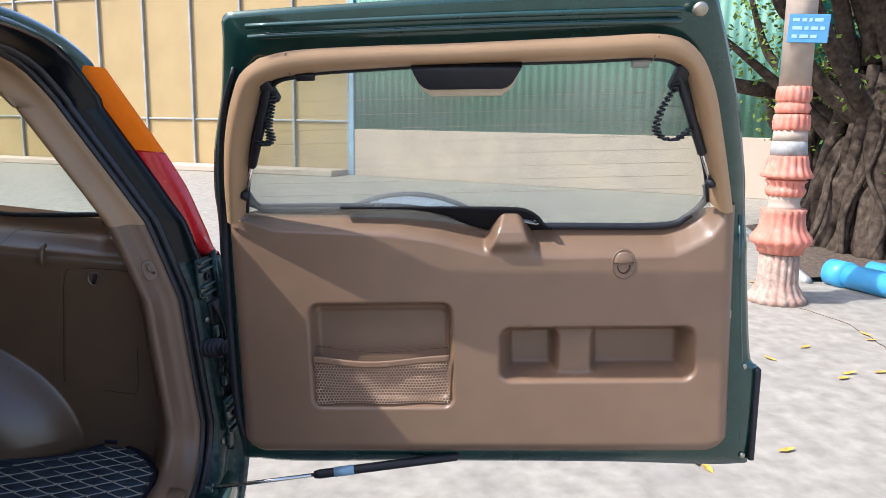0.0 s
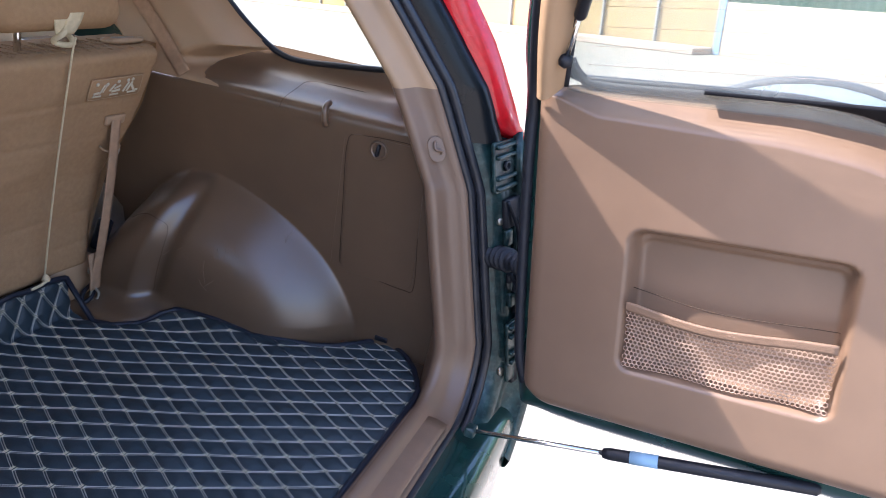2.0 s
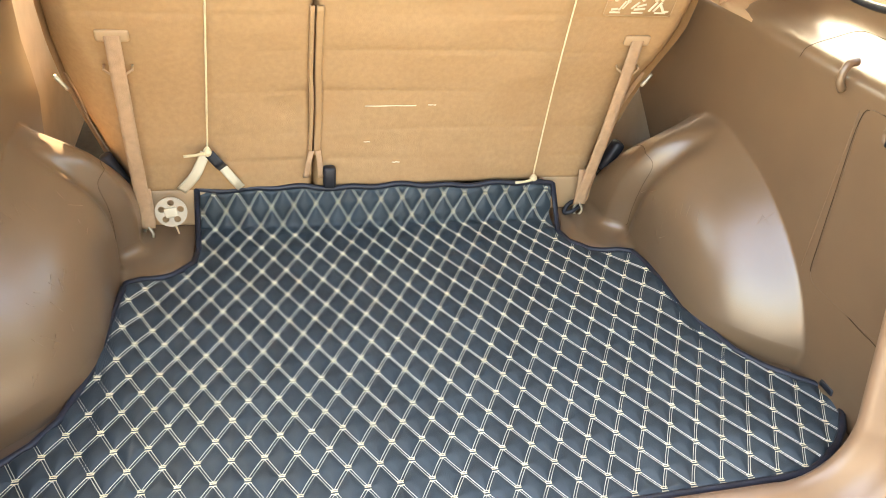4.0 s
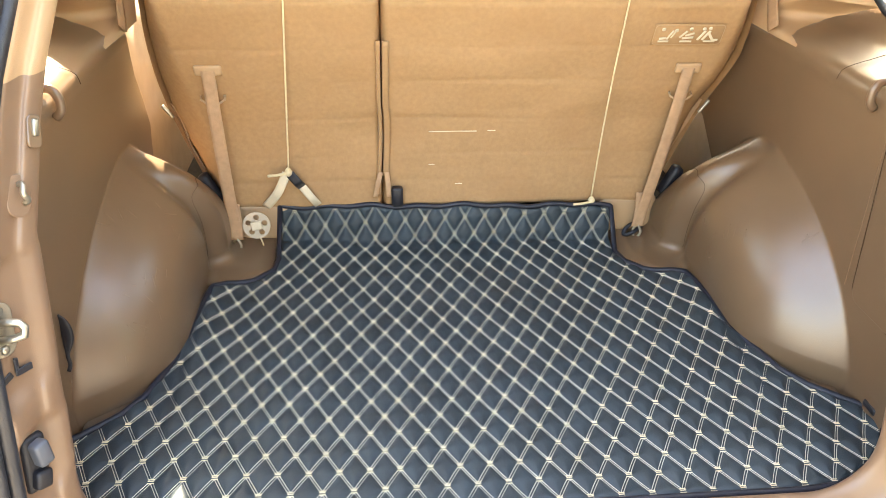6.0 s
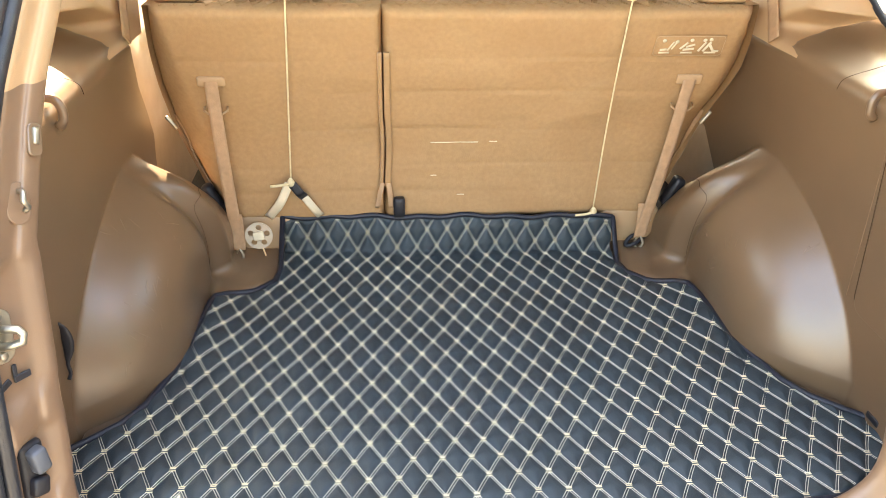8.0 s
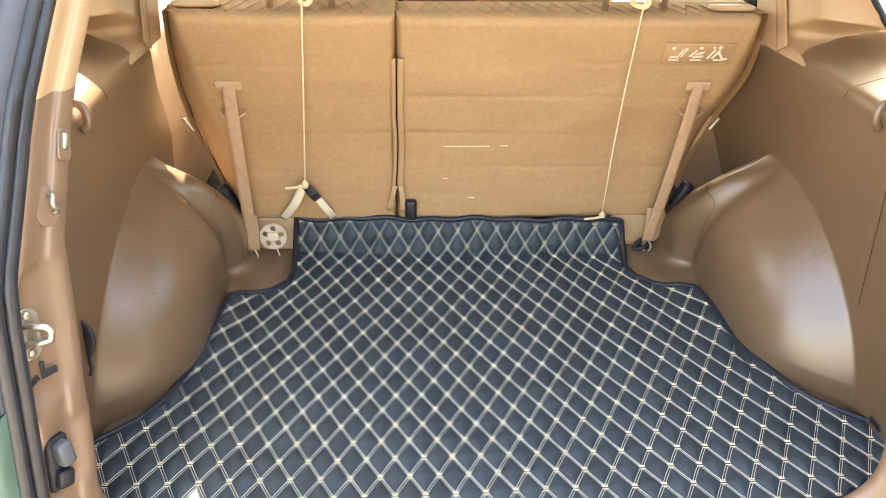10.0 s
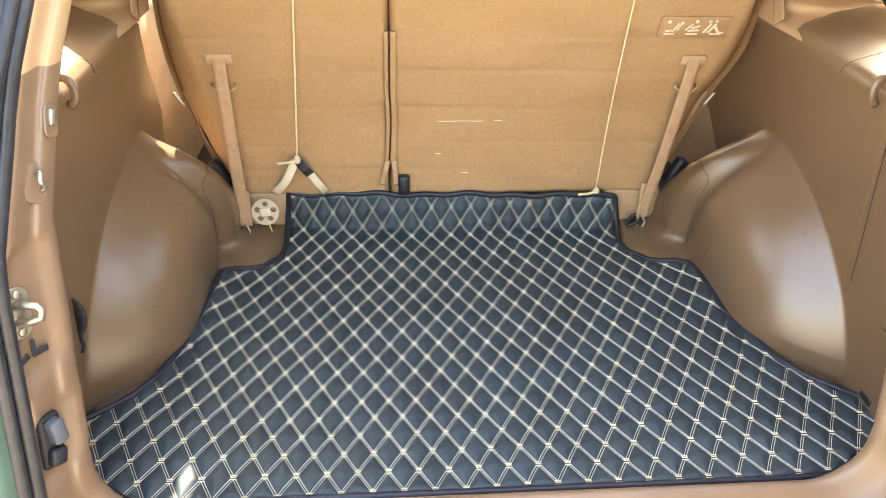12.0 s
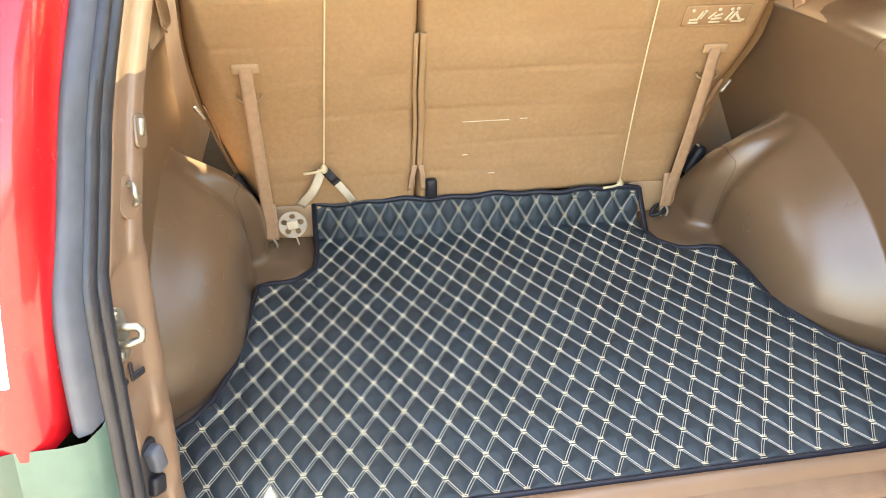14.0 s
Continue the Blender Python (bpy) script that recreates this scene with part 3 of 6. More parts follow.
g = [[(x, 2.5 + 0.62 * k, 1.60 - 0.45 * k) for x in np.linspace(-0.55 - 0.08 * k, 0.55 + 0.08 * k, 6)] for k in np.linspace(0, 1, 5)]
pane = part("windscreen", grid_data(np.array(g), thick=0.004), GLASS, SHELL)
pane.visible_shadow = False
part("dashboard", rbox((1.34, 0.5, 0.35), pose(0, 3.05, 1.0), 0.08, 4), BROWN, SHELL)
part("bonnet", rbox((1.40, 1.2, 0.5), pose(0, 3.85, 0.85), 0.15, 5), GREEN, SHELL)
part("floor_pan", rbox((1.38, 3.0, 0.10), pose(0, 1.75, 0.53), 0.02, 1), CARPET, SHELL, "dark carpeted cabin floor")
part("cargo_floor", rbox((1.20, 0.80, 0.02), pose(0, 0.61, 0.622), 0.004, 1), BROWN, SHELL, "brown cargo floor under the mat")
part("rear_bumper", rbox((1.44, 0.20, 0.30), pose(0, 0.165, 0.47), 0.04, 4), GREEN, SHELL, "dark green rear bumper under the sill")


# ---- tail lamps ----
def tail_lamp(sx):
    def lens(z0, z1, material, name, label, shift=0.0):
        g = []
        for z in np.linspace(z0, z1, 14):
            yi = np.interp(z, [0.87, 0.96, 1.05, 1.17, 1.285, 1.53], [0.150, 0.165, 0.182, 0.222, 0.288, 0.475])
            xi = np.interp(z, [0.87, 0.96, 1.05, 1.17, 1.285, 1.53], [0.592, 0.584, 0.575, 0.561, 0.541, 0.495])
            if sx > 0 and z < 1.13:
                xi += 0.06
            if sx < 0:
                xi -= 0.008
            xi += shift
            b = float(np.interp(z, [1.1, 1.2, 1.35, 1.53], [1.0, 1.2, 1.65, 1.7]))
            sec = [(xi, yi + 0.05), (xi, yi), (xi + 0.010, yi - 0.024 * b), (xi + 0.03, yi - 0.036 * b), (xi + 0.06, yi - 0.030 * b), (xi + 0.10, yi), (xi + 0.12, yi + 0.06), (xi + 0.122, yi + 0.11)]
            sec = [(p, q - shift * 0.1) for p, q in sec]
            g.append([(sx * x, y, z) for x, y in sec])
        return part(name, grid_data(np.array(g)), material, SHELL, label)
    lens(1.365, 1.53, ORANGE, "indicator_lens", "orange indicator lens")
    lens(0.916, 1.362, RED, "brake_lens", "red brake lamp lens")
    lens(0.992, 1.070, WHITELENS, "reversing_lens", "clear reversing lamp lens", 0.009)
    # roof corner: from the lamp's top it turns inward to the roof's tail edge
    g = []
    for k, z in zip(np.linspace(0, 1, 16), 1.532 + 0.068 * np.sin(np.linspace(0, 1, 16) * 1.5)):
        x0, y0 = 0.505 - 0.24 * k ** 1.5, 0.47 + 0.09 * k
        g.append([(sx * (x0 - 0.05 * (1 - k)), y0 + 0.06, z - 0.050), (sx * (x0 - 0.03 * (1 - k)), y0 + 0.02, z - 0.035), (sx * (x0 + 0.004), y0 - 0.03, z - 0.012), (sx * (x0 + 0.015), y0 - 0.035, z), (sx * (x0 + 0.035), y0 - 0.02, z + 0.012), (sx * (x0 + 0.06), y0 + 0.05, z + 0.022), (sx * (x0 + 0.07), y0 + 0.25, z + 0.03)])
    part("roof_corner", grid_data(np.array(g)), GREEN, SHELL, "dark green roof corner above the lamp")


for sx in (1, -1):
    tail_lamp(sx)

# ---- the tailgate ----
EU, EV, EN = (Vector(a).normalized() for a in ((-0.1649, -0.9759, 0.1429), (0.0067, 0.1438, 0.9896), (-0.9863, 0.1642, -0.0171)))
DO = Vector((0.3249, -0.488, 1.1314))
LEAN = radians(30)
EW = EV * math.cos(LEAN) + EN * math.sin(LEAN)
EN2 = EN * math.cos(LEAN) - EV * math.sin(LEAN)
BELT = DO + EV * 0.19


def low(u, v, n=0.0):
    return DO + EU * u + EV * v + EN * n


def upp(u, w, n=0.0):
    return BELT + EU * u + EW * w + EN2 * n


LOWM = framed(DO, EU, EV, EN)
UPPM = framed(BELT, EU, EW, EN2)
GATE = new("tailgate")
GATE.matrix_basis = Matrix.Identity(4)
GATE.parent = SHELL
GATE.matrix_parent_inverse = Matrix.Translation(-place_of(SHELL))
GATE["label"] = "open dark green tailgate with brown and tan inner trim"


def corner_low(u, u0, u1, v0, r):
    """Lower edge of a panel with rounded corners."""
    d = np.minimum(u - u0, u1 - u)
    k = np.clip(1 - d / r, 0, 1)
    return v0 + r * (1 - np.sqrt(1 - k * k))


# inner trim of the lower half
us = np.concatenate([np.linspace(-0.599, -0.57, 14), np.linspace(-0.566, 0.41, 240), np.linspace(0.414, 0.451, 14)])
tau = np.concatenate([np.linspace(0, 0.76, 120), np.linspace(0.763, 1, 110)])
vb = corner_low(us, -0.600, 0.452, -0.319, 0.055)
vt = np.interp(us, [-0.60, -0.545, -0.50, -0.23, -0.14, -0.06, -0.03, 0.10, 0.31, 0.36, 0.40, 0.445], [0.213, 0.217, 0.222, 0.216, 0.196, 0.172, 0.168, 0.166, 0.163, 0.18, 0.207, 0.215])
vt = vt + (0.208 - vt) * np.interp(np.abs(us + 0.006), [0.024, 0.044], [1, 0])
U = us[:, None] + 0 * tau
V = vb[:, None] + (vt - vb)[:, None] * tau
ridge = np.interp(us, [-0.60, -0.56, -0.50, -0.25, -0.16, -0.06, 0.10, 0.33, 0.40, 0.445], [0.205, 0.20, 0.175, 0.160, 0.145, 0.116, 0.108, 0.108, 0.14, 0.205])[:, None]
Nn = -0.055 * sstep(0, 1, (V - ridge) / np.maximum(vt[:, None] - ridge, 0.012)) * sstep(-0.600, -0.54, U) * (1 - sstep(0.385, 0.435, U))
edge = np.minimum(np.minimum(U + 0.600, 0.452 - U), V - vb[:, None])
Nn -= 0.03 * (1 - np.sqrt(1 - np.clip(1 - edge / 0.03, 0, 1) ** 2))
Nn -= 0.033 * (1 - sstep(-0.012, 0.003, rrect(U, V, -0.436, -0.132, -0.211, 0.020, 0.022)))
Nn -= 0.006 * (1 - sstep(-0.006, 0.002, rrect(U, V, -0.427, -0.141, -0.204, 0.002, 0.02)))
cub = 1 - sstep(-0.014, 0.002, rrect(U, V, -0.034, 0.376, -0.155, -0.034, 0.026))
Nn -= 0.028 * cub
well = np.maximum(1 - sstep(-0.022, 0.0, rrect(U, V, -0.024, 0.097, -0.153, -0.040, 0.024)), 1 - sstep(-0.022, 0.0, rrect(U, V, 0.158, 0.368, -0.153, -0.040, 0.024)))
Nn -= 0.048 * well
# rounded latch bump: a front face, then a top that slopes back to the glass
half = np.interp(V, [0.120, 0.15, 0.18, 0.208], [0.052, 0.045, 0.034, 0.025])
raised = (1 - sstep(half - 0.014, half + 0.012, np.abs(U + 0.006))) * sstep(0.116, 0.146, V)
Nn = Nn + (np.interp(V, [0.11, 0.150, 0.168, 0.180, 0.208], [0.010, 0.016, 0.013, 0.005, -0.022]) - Nn) * raised
pts = np.array(DO) + U[..., None] * np.array(EU) + V[..., None] * np.array(EV) + Nn[..., None] * np.array(EN)
part("inner_trim", grid_data(pts), TAUPE, GATE, "brown moulded tailgate trim with pockets")


def strip(outer, inner, to_world, n_out=0.0, n_in=0.0, crown=0.0, k=9):
    """A rounded strip between two lines of points (u, w)."""
    o, i = np.asarray(outer, float), np.asarray(inner, float)
    g = []
    for s in np.linspace(0, 1, k):
        q = o * (1 - s) + i * s
        h = n_out * (1 - s) + n_in * s + crown * math.sin(math.pi * s)
        g.append([to_world(a, b, h) for a, b in q])
    return np.array(g)


outer = curve_pts([(-0.598, 0.008), (-0.578, 0.12), (-0.552, 0.22), (-0.520, 0.30), (-0.485, 0.352), (-0.41, 0.382), (-0.25, 0.388), (-0.11, 0.388), (0.12, 0.392), (0.256, 0.392), (0.315, 0.360), (0.355, 0.29), (0.385, 0.20), (0.415, 0.10), (0.440, 0.012)], 90)
inner = curve_pts([(-0.560, 0.015), (-0.538, 0.10), (-0.515, 0.18), (-0.487, 0.25), (-0.457, 0.308), (-0.385, 0.326), (-0.25, 0.333), (-0.11, 0.336), (0.12, 0.336), (0.245, 0.337), (0.295, 0.318), (0.325, 0.25), (0.350, 0.17), (0.378, 0.09), (0.395, 0.02)], 90)
part("window_trim", grid_data(strip(outer, inner, upp, -0.005, -0.03, 0.022)), TAN, GATE, "tan trim round the tailgate window")
# painted frame in one run round the gate; each row: outer u, v, inner u, v (v runs on along the leaning upper half)
FRAME_ROWS = [(-0.632, 0.0, -0.590, 0.0), (-0.632, 0.19, -0.588, 0.19), (-0.602, 0.34, -0.570, 0.31), (-0.556, 0.47, -0.540, 0.41), (-0.528, 0.575, -0.500, 0.505), (-0.515, 0.625, -0.465, 0.55),
              (-0.47, 0.633, -0.43, 0.548), (-0.30, 0.639, -0.30, 0.556), (-0.10, 0.645, -0.10, 0.560), (0.15, 0.646, 0.15, 0.562), (0.29, 0.646, 0.24, 0.562), (0.335, 0.638, 0.280, 0.550),
              (0.355, 0.60, 0.315, 0.535), (0.390, 0.505, 0.352, 0.47), (0.428, 0.39, 0.385, 0.38), (0.478, 0.19, 0.43, 0.19), (0.489, 0.05, 0.440, 0.05), (0.502, -0.115, 0.443, -0.10),
              (0.519, -0.15, 0.444, -0.15), (0.508, -0.33, 0.440, -0.27), (0.47, -0.360, 0.39, -0.310), (0.2, -0.355, 0.2, -0.310), (-0.2, -0.353, -0.2, -0.310), (-0.56, -0.350, -0.545, -0.308), (-0.620, -0.30, -0.588, -0.27), (-0.632, 0.0, -0.590, 0.0)]


def gate_pt(u, v, n=0.0):
    """A point of the gate, over the bend at the belt."""
    k = float(sstep(0.13, 0.25, v))
    return low(u, v, n) * (1 - k) + upp(u, v - 0.19, n) * k


rows = curve_pts(FRAME_ROWS, 260)
part("frame", grid_data(strip(rows[:, :2], rows[:, 2:], gate_pt, -0.046, -0.028, 0.007), thick=-0.025), GREEN, GATE, "dark green painted gate frame")
# outer skin
part("outer_skin", rbox((1.08, 0.45, 0.02), LOWM @ pose(-0.065, -0.12, -0.13), 0.008, 2), GREEN, GATE, "dark green outer skin")
# glass
gu, gw = np.meshgrid(np.linspace(0, 1, 12), np.linspace(-0.075, 0.35, 10), indexing="ij")
wl = np.interp(gw, [-0.03, 0.0, 0.1, 0.34], [-0.565, -0.565, -0.54, -0.44])
wr = np.interp(gw, [-0.03, 0.0, 0.1, 0.34], [0.41, 0.405, 0.385, 0.285])
gu = wl + (wr - wl) * gu
pts = [[upp(a, b, -0.036) for a, b in zip(r1, r2)] for r1, r2 in zip(gu, gw)]
glass = part("glass", grid_data(np.array(pts), thick=-0.004), HAZYDUST, GATE, "dusty heated rear window, reflected haze mixed into its film")
glass.visible_shadow = False

# ---- quilted cargo mat ----
CELL_A, CELL_B, X0, Y0 = 0.0425, 0.0705, -0.1053, 0.3524


def fold_at(x):
    """Where the mat turns up against the seat."""
    return 0.950 - 0.035 * np.asarray(x, float)


def mat_front(x):
    a = np.abs(x)
    return np.where(a < 0.350, fold_at(x) + 0.089 + 0.004 * np.sin(x * 19 + 1) * np.sin(x * 47), np.interp(a, [0.350, 0.358, 0.39, 0.44, 0.462, 0.470, 0.478, 0.490, 0.517, 0.545, 0.574, 0.612, 0.626], [0.90, 0.858, 0.824, 0.806, 0.787, 0.735, 0.65, 0.585, 0.50, 0.458, 0.432, 0.400, 0.384]))


def mat_rear(x):
    a = np.abs(x)
    return np.interp(a, [0.0, 0.42, 0.455, 0.485, 0.52, 0.555, 0.585, 0.608, 0.626], [0.244, 0.244, 0.246, 0.250, 0.266, 0.287, 0.313, 0.344, 0.381])


def mat_point(x, s, h=0.0):
    """A point of the mat: flat to the fold, then up against the seat."""
    x, s, h = np.broadcast_arrays(np.asarray(x, float), np.asarray(s, float), np.asarray(h, float))
    fold = fold_at(x)
    k = np.clip(s - fold, 0, None)
    ang = np.clip(k / 0.018, 0, 1) * radians(80)
    R = 0.018 / radians(80)
    rest = np.clip(k - 0.018, 0, None)
    y = np.where(k > 0, fold + R * np.sin(ang) + rest * math.cos(radians(80)), s) - h * np.sin(ang)
    curl = 0.022 * sstep(0.43, 0.60, np.abs(x)) * sstep(0.45, 0.75, s) + 0.012 * sstep(0.40, 0.47, np.abs(x)) * sstep(0.55, 0.7, s)
    z = 0.640 + R * (1 - np.cos(ang)) + rest * math.sin(radians(80)) + h * np.cos(ang) + curl
    return np.stack([x, y, z], -1)


def weave(x, s):
    """Lattice coordinates of the stitching: it lies slightly skewed and stretched."""
    y = np.minimum(s, fold_at(x) - 0.012)
    over = s - y
    i = 4.691 + 2.492 * y - 5.465 * y ** 2 + 2.537 * y ** 3 + 45.328 * x + 7.552 * x * y - 9.758 * x * y ** 2 + 0.58 * x ** 2 - 6.734 * x ** 2 * y - 2.075 * x ** 3 + 5.611 * x ** 2 * y ** 2 + 4.353 * x * y ** 3
    j = -10.245 + 28.287 * y + 1.713 * y ** 2 - 2.167 * y ** 3 - 2.013 * x + 11.682 * x * y - 22.257 * x * y ** 2 + 3.789 * x ** 2 - 18.183 * x ** 2 * y + 0.025 * x ** 3 + 16.43 * x ** 2 * y ** 2 + 12.396 * x * y ** 3
    return i - 1.0 * over, j + over / 0.0372


def unweave(i, j):
    """The place (x, s) of lattice coordinates, by Newton's way."""
    x, s = X0 + CELL_A / 2 * (i - 0.0), Y0 + CELL_B / 2 * (j - 0.0)
    e = 1e-4
    for _ in range(12):
        a, b = weave(x, s)
        ax, bx = weave(x + e, s)
        ay, by = weave(x, s + e)
        m = np.array([[(ax - a) / e, (ay - a) / e], [(bx - b) / e, (by - b) / e]])
        d = np.linalg.solve(m, np.array((i - a, j - b)))
        x, s = x + d[0], s + d[1]
    return x, s


def puff(x, s):
    i, j = weave(x, s)
    p, q = (i + j) / 2, (i - j) / 2
    d = np.minimum(np.abs(p - np.round(p)), np.abs(q - np.round(q)))
    return 0.0064 * (1 - (1 - np.clip(d * 2.3, 0, 1)) ** 2.2) + 0.0015 * np.sin(x * 23 + s * 11) * np.sin(s * 17 - x * 7) + 0.0022 * np.sin(x * 62 + 4 * np.sin(x * 13)) * np.exp(-((s - fold_at(x) + 0.012 - 0.006 * np.sin(x * 31)) / 0.009) ** 2)


MAT = thing("cargo_mat", "navy quilted leather cargo mat with cream diamond stitching", "car mat", (0, 0.6, 0.64))
xs = np.concatenate([np.linspace(-0.626, -0.3505, 110), np.linspace(-0.3495, 0.3495, 280), np.linspace(0.3505, 0.626, 110)])
f0, r0 = mat_front(xs), mat_rear(xs)
middle = np.abs(xs) < 0.35


def quilt(x, start, stop, rows):
    """The quilted sheet over the columns x, between two lines."""
    S = start[:, None] + (stop - start)[:, None] * np.linspace(0, 1, rows)
    Xm = x[:, None] + 0 * S
    edge = np.minimum(S - mat_rear(x)[:, None], mat_front(x)[:, None] - S)
    return grid_data(mat_point(Xm, S, puff(Xm, S) * sstep(0.0, 0.012, edge)))


part("quilted_sheet", joined(quilt(xs, r0, np.where(middle, 0.90, f0), 240), quilt(xs[middle], np.full(int(middle.sum()), 0.90), f0[middle], 56)), LEATHER, MAT, "navy quilted leather")
rim = np.concatenate([mat_point(xs, f0, 0.003), mat_point(xs[::-1], r0[::-1], 0.003)])
part("piping", tube_data(rim, 0.0055, 8, closed=True), PIPING, MAT, "navy bound edge")

# stitching: paired dashes along the lattice, three bars at each crossing
def stitch_inside(x, s, margin=0.006):
    return (s > mat_rear(x) + margin) & (s < mat_front(x) - margin) & (np.abs(x) < 0.618)


def lattice():
    at = {}
    for i in range(-28, 40):
        for j in range(-5, 24):
            if (i + j) % 2 == 0:
                at[i, j] = unweave(float(i), float(j))
    segs = [(*p, *at[i + d, j + 1], d) for (i, j), p in at.items() for d in (1, -1) if (i + d, j + 1) in at]
    return np.array(segs), np.array(list(at.values()))


def dash_mesh(a, b, width, height):
    """Small three-sided bars from points a to b (pairs x, s) lying on the mat."""
    d = b - a
    d /= np.linalg.norm(d, axis=1, keepdims=True)
    nrm = np.stack([-d[:, 1], d[:, 0]], 1) * width / 2
    ha, hb = puff(a[:, 0], a[:, 1]), puff(b[:, 0], b[:, 1])
    k = len(a)
    v = np.stack([mat_point((a + nrm)[:, 0], (a + nrm)[:, 1], ha), mat_point((a - nrm)[:, 0], (a - nrm)[:, 1], ha), mat_point(a[:, 0], a[:, 1], ha + height),
                  mat_point((b + nrm)[:, 0], (b + nrm)[:, 1], hb), mat_point((b - nrm)[:, 0], (b - nrm)[:, 1], hb), mat_point(b[:, 0], b[:, 1], hb + height)], 1).reshape(-1, 3)
    base = (np.arange(k) * 6)[:, None]
    f = np.concatenate([base + np.array(q) for q in ((0, 3, 5, 2), (1, 2, 5, 4), (0, 1, 4, 3))]).tolist()
    f += np.concatenate([base + np.array(q) for q in ((0, 2, 1), (3, 4, 5))]).tolist()
    return v, f


SEGS, KNOTS = lattice()
dash_a, dash_b = [], []
for side in (-1, 1):
    p, q = SEGS[:, :2], SEGS[:, 2:4]
    lean = np.where(SEGS[:, 4] > 0, 0.0006, 0.0002)[:, None]
    d = (q - p) / np.linalg.norm(q - p, axis=1, keepdims=True)
    nrm = np.stack([-d[:, 1], d[:, 0]], 1)
    bow = lambda t: 0.0017 * side + lean * math.sin(math.pi * t)
    for k in range(10):
        t0, t1 = 0.07 + 0.86 * k / 10, 0.07 + 0.86 * (k + 0.80) / 10
        dash_a.append(p + (q - p) * t0 + nrm * bow(t0))
        dash_b.append(p + (q - p) * t1 + nrm * bow(t1))
dash_a, dash_b = np.concatenate(dash_a), np.concatenate(dash_b)
ok = stitch_inside(dash_a[:, 0], dash_a[:, 1]) & stitch_inside(dash_b[:, 0], dash_b[:, 1])
thin = part("stitching", dash_mesh(dash_a[ok], dash_b[ok], 0.0012, 0.0011), WHITETHREAD, MAT, "cream double stitching", smooth=False)
thin["kind"] = "stuff"
bars_a, bars_b = [], []
for off in (-0.0034, 0.0, 0.0034):
    w = 0.0048 if off else 0.0042
    bars_a.append(KNOTS + np.array((-w, off)))
    bars_b.append(KNOTS + np.array((w, off)))
bars_a, bars_b = np.concatenate(bars_a), np.concatenate(bars_b)
ok = stitch_inside(bars_a[:, 0], bars_a[:, 1]) & stitch_inside(bars_b[:, 0], bars_b[:, 1])
knots = part("knot_stitching", dash_mesh(bars_a[ok], bars_b[ok], 0.0013, 0.0013), THREAD, MAT, "cream bar-tack stitching at each crossing", smooth=False)
knots["kind"] = "stuff"
part("sill_plate", grid_data(np.array([[(x, y, 0.6445 - 0.30 * max(0, 0.185 - y)) for x in np.linspace(-0.42, 0.42, 30)] for y in np.linspace(0.165, 0.246, 10)]), thick=0.002), SCUFF, SHELL, "textured brown scuff plate on the sill")


# ---- rear seats ----
SEAT_LINE = curve_pts([(0, 0.976, 0.66), (0, 0.981, 0.74), (0, 0.983, 0.82), (0, 0.977, 0.89), (0, 0.957, 0.96), (0, 0.932, 1.03), (0, 0.904, 1.11), (0, 0.872, 1.21), (0, 0.85, 1.28)], 80)


def seat_y(z):
    """The seat back leans forward at its top and bulges to the rear below."""
    return float(np.interp(z, SEAT_LINE[:, 2], SEAT_LINE[:, 1]))


